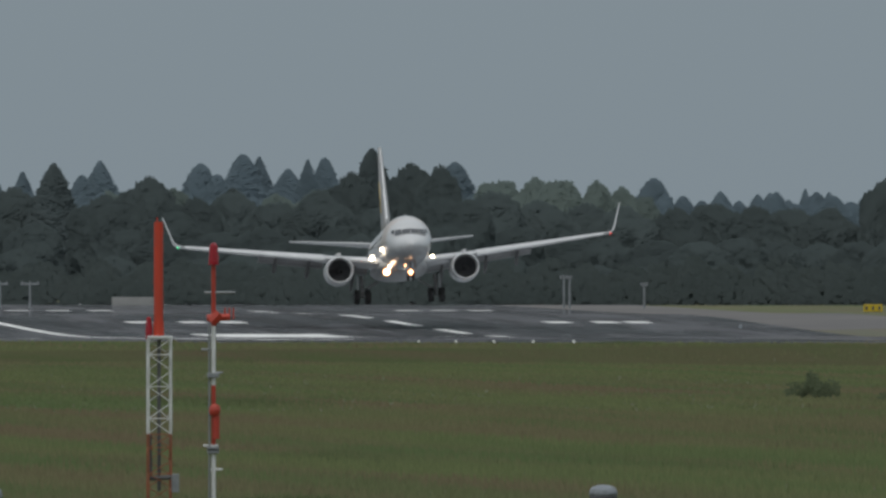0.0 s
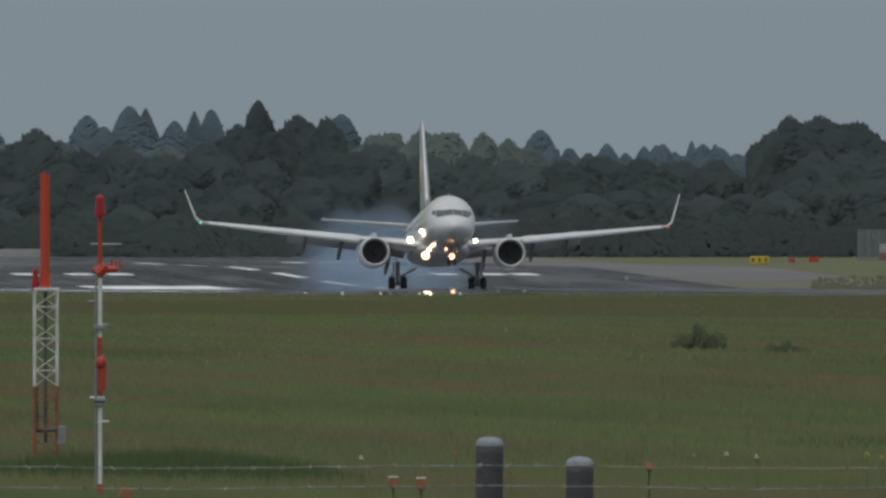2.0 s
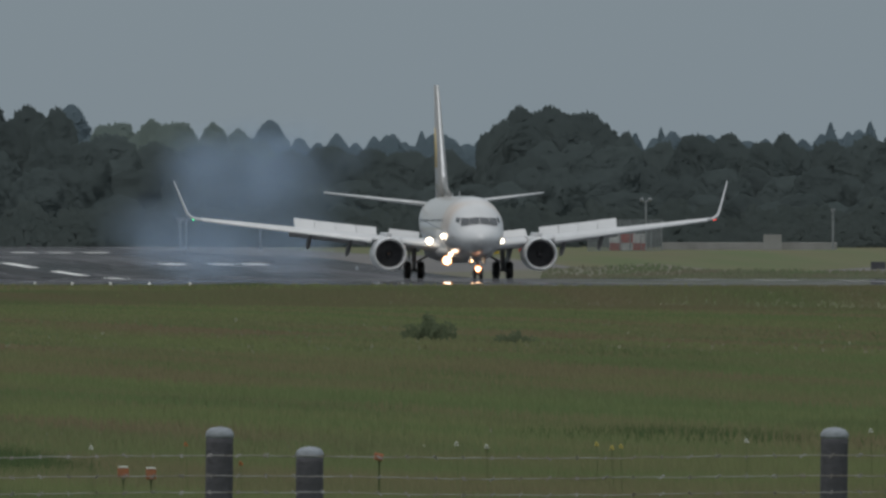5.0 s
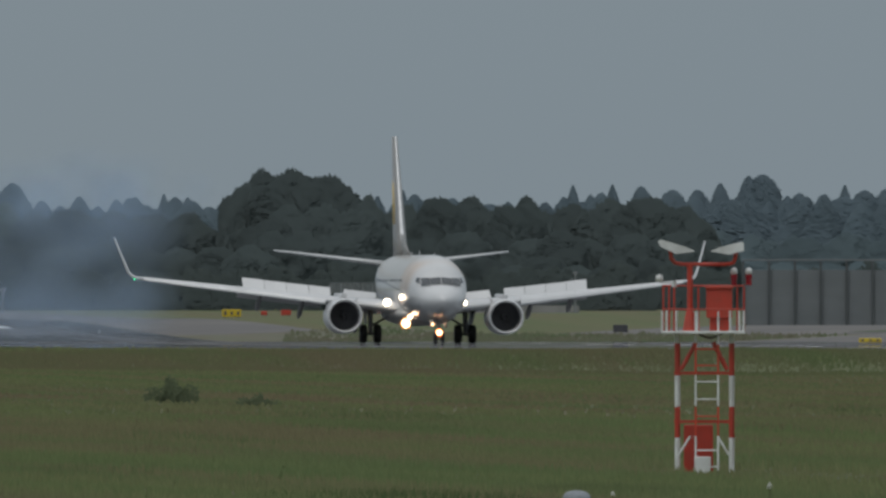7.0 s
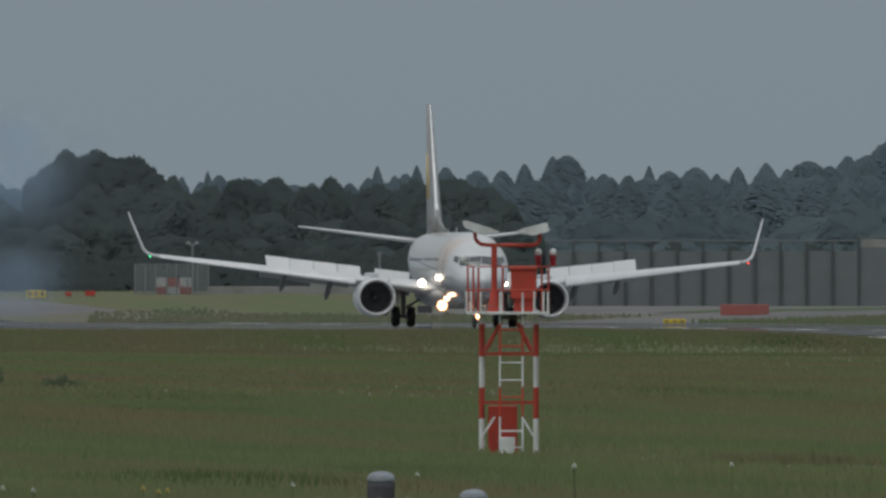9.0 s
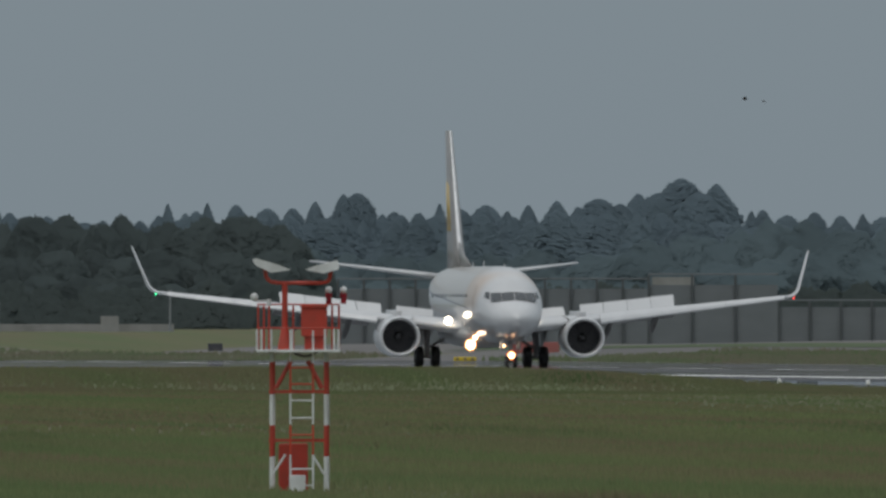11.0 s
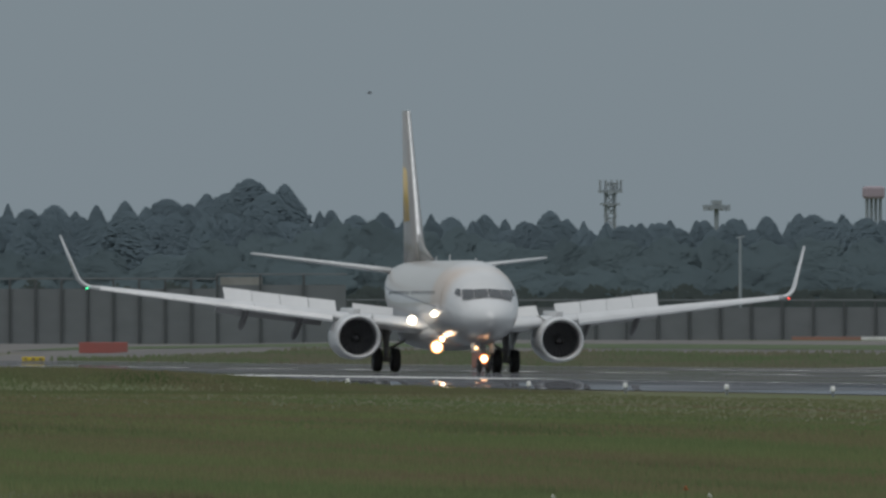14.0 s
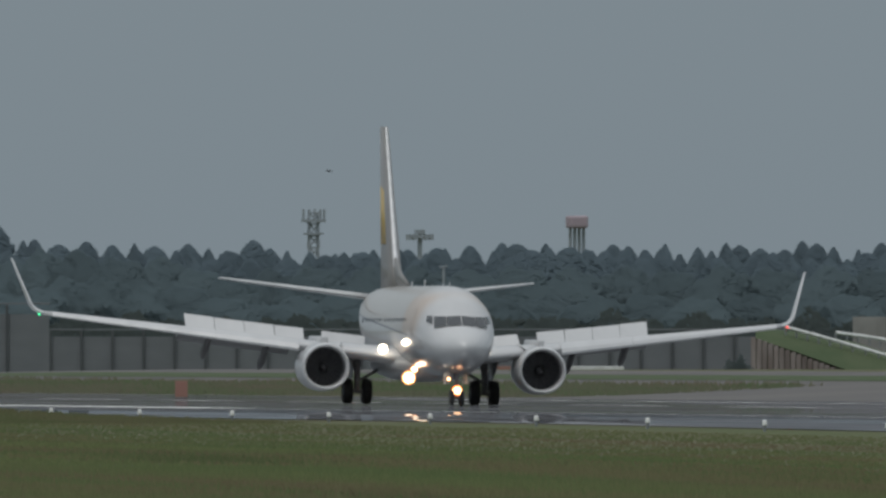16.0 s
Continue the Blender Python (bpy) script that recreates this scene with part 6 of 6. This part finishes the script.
# ---- tyre smoke: soft rounded puffs ----
def smoke_material(name, density):
    m = bpy.data.materials.new(name)
    m.use_nodes = True
    n, l = m.node_tree.nodes, m.node_tree.links
    n.clear()
    out = n.new("ShaderNodeOutputMaterial")
    mix = n.new("ShaderNodeMixShader")
    tr = n.new("ShaderNodeBsdfTransparent")
    df = n.new("ShaderNodeBsdfDiffuse")
    df.inputs[0].default_value = (0.37, 0.495, 0.66, 1)
    co = n.new("ShaderNodeTexCoord")
    fl = n.new("ShaderNodeVectorMath")
    fl.operation = "MULTIPLY"
    fl.inputs[1].default_value = (1, 0.15, 1)
    ln = n.new("ShaderNodeVectorMath")
    ln.operation = "LENGTH"
    ra = n.new("ShaderNodeMapRange")
    ra.interpolation_type = "SMOOTHERSTEP"
    ra.inputs[1].default_value, ra.inputs[2].default_value = 0.1, 0.98
    ra.inputs[3].default_value, ra.inputs[4].default_value = density, 0.0
    no = n.new("ShaderNodeTexNoise")
    no.inputs["Scale"].default_value, no.inputs["Detail"].default_value = 1.6, 3
    mr = n.new("ShaderNodeMapRange")
    mr.inputs[1].default_value, mr.inputs[2].default_value = 0.3, 0.65
    mr.inputs[3].default_value, mr.inputs[4].default_value = 0.6, 1.0
    mu = n.new("ShaderNodeMath")
    mu.operation = "MULTIPLY"
    l.new(co.outputs["Object"], fl.inputs[0])
    l.new(fl.outputs[0], ln.inputs[0])
    l.new(ln.outputs["Value"], ra.inputs[0])
    l.new(co.outputs["Object"], no.inputs["Vector"])
    l.new(no.outputs[0], mr.inputs[0])
    l.new(ra.outputs[0], mu.inputs[0])
    l.new(mr.outputs[0], mu.inputs[1])
    l.new(mu.outputs[0], mix.inputs[0])
    l.new(tr.outputs[0], mix.inputs[1])
    l.new(df.outputs[0], mix.inputs[2])
    l.new(mix.outputs[0], out.inputs[0])
    return m


scene.cycles.transparent_max_bounces = 64
M_SMOKE = smoke_material("tyre_smoke", 0.08)
bm = bmesh.new()
ball(bm, (0, 0, 0), 1.0, 3)
puff_mesh = bpy.data.meshes.new("smoke_puff")
bm.to_mesh(puff_mesh)
bm.free()
puff_mesh.materials.append(M_SMOKE)
puff_mesh.polygons.foreach_set("use_smooth", [True] * len(puff_mesh.polygons))
PUFFS = []
rnd_s = random.Random(8)
for i in range(44):
    late = i / 43
    t0 = 0.98 + 1.45 * late
    size = rnd_s.uniform(1.9, 2.9) + 1.9 * late
    ob = new("smoke_puff", puff_mesh)
    ob.scale = (size * 1.15, size * 1.6, size)
    tagged(ob, "thin blue-white puff of tyre smoke over the runway", "smoke", "tyre smoke puffs")
    side = 193.6 if i % 3 else 199.0
    y = 2482 - 40 * late + rnd_s.uniform(-6, 6)
    start = (side + rnd_s.uniform(-3.0, 0.5), y, land(side, y) + rnd_s.uniform(0.2, 1.0))
    PUFFS.append((ob, start, t0, (rnd_s.uniform(-1.0, 3.5) if i % 2 else rnd_s.uniform(-5.0, 2.0), rnd_s.uniform(-6, 6), rnd_s.uniform(3.5, 7.5) if i % 2 else rnd_s.uniform(0.3, 3.2)), size + 3.0))
# ---- what moves ----
# seconds, bearing of the middle between the wing tips, span seen, body above its rest height, pitch, roll, heading
FLIGHT = [(0, 550, 821, 2.6, 4.6, -1.9, 0), (0.5, 609, 839, 2.2, 4.8, -2.6, 0), (1, 675, 857, 1.52, 5.0, -2.6, 0), (1.5, 745, 870, 0.82, 5.0, -0.3, 0),
          (2, 818, 885, 0.75, 4.6, 0.5, 0), (2.5, 900, 908, 0.22, 3.8, 0, 0), (3, 980, 923, 0.32, 3.0, -0.2, 0), (4, 1148, 952, 0.1, 1.0, 0, 0),
          (5, 1330, 986, 0, 0, 0, 0.6), (5.5, 1422, 1003, 0, 0, 0.2, 1.0), (6.5, 1618, 1039, 0, 0, 0.3, 1.0), (7, 1713, 1053, 0, 0, 0.3, 0.4), (8.5, 2014, 1112, 0, 0, 0.65, 0.3),
          (11, 2538, 1208, 0, 0, 0.35, 0.9), (12.5, 2872, 1276, 0, 0, 0.3, 1.5), (13, 2986, 1293, 0, 0, 0.4, 1.9), (13.5, 3103, 1311, 0, 0, 0.5, 1.9), (14, 3235, 1333, 0, 0, 0.8, 1.3),
          (14.5, 3365, 1356, 0, 0, 0.98, 0.6), (15, 3490, 1375, 0, 0, 1.02, 0.1), (15.5, 3610, 1398, 0, 0, 1.02, -0.2), (16, 3716, 1418, 0, 0, 1.0, 0)]


# the wings bend up under load and settle as the weight comes onto the wheels
FLEX = [(0, 2.4), (1, 2.3), (1.5, 2.1), (2, 1.6), (3, 1.1), (4, 0.6), (5, 0.3), (5.5, 0.25), (16, 0.15)]


def bent(s, angle):
    root = Matrix.Translation((s * 1.8, 0, 2.0))
    return root @ pose(0, 0, 0, 0, -s * angle, 0) @ root.inverted()


def motions():
    rows = []
    for t, u, s, up, pitch, roll, head in FLIGHT:
        r = F * 35.8 / s
        az = (u - U0) / F
        x, y = r * math.sin(az) + 3.7 * math.sin(radians(head)), r * math.cos(az) - 3.7
        z = land(x, y) + 0.03 + up
        rows.append((t, pose(x, y, z, -pitch, roll, head)))
    walk(airliner, rows)
    for wing, s in WINGS:
        walk(wing, [(t, bent(s, a)) for t, a in FLEX])
    for sp, base, s in SPOILERS:
        walk(sp, [(t, bent(s, lerp_table(FLEX, t)) @ base @ pose(0, 0, 0, a, 0, 0))
                  for t, a in ((0, 0), (1, 0), (1.6, 0), (2.1, 22), (2.5, 45), (3, 45), (4, 45), (5, 45), (5.5, 45), (16, 45))])
    for leg in LEGS:
        walk(leg, [(t, pose(0, 0, dz)) for t, dz in ((0, -0.72), (1, -0.78), (1.5, -0.95), (2, -0.92), (2.5, -0.42), (3, -0.46), (4, -0.14), (5, 0), (16, 0))])
    for puff, start, t0, (dx, dy, rise), sink in PUFFS:
        # the smoke waits under the runway, comes up behind the wheels and drifts off
        hidden = pose(start[0], start[1], start[2] - sink)
        rows = [(0, hidden), (max(0.1, t0 - 0.3), hidden)]
        for k, q in ((0.0, 0.0), (0.7, 0.62), (2.0, 1.0), (5.0, 1.6), (9.0, 2.3), (16 - t0, 2.8)):
            rows.append((t0 + k, pose(start[0] + dx * q + 3.0 * k, start[1] + dy * q, start[2] + rise * q)))
        walk(puff, rows)
    for bird, track in BIRDS:
        walk(bird, [(t, Matrix.Translation(spot(u, v, r)) @ pose(0, 0, 0, 0, roll, turn)) for t, u, v, r, roll, turn in track])


motions()
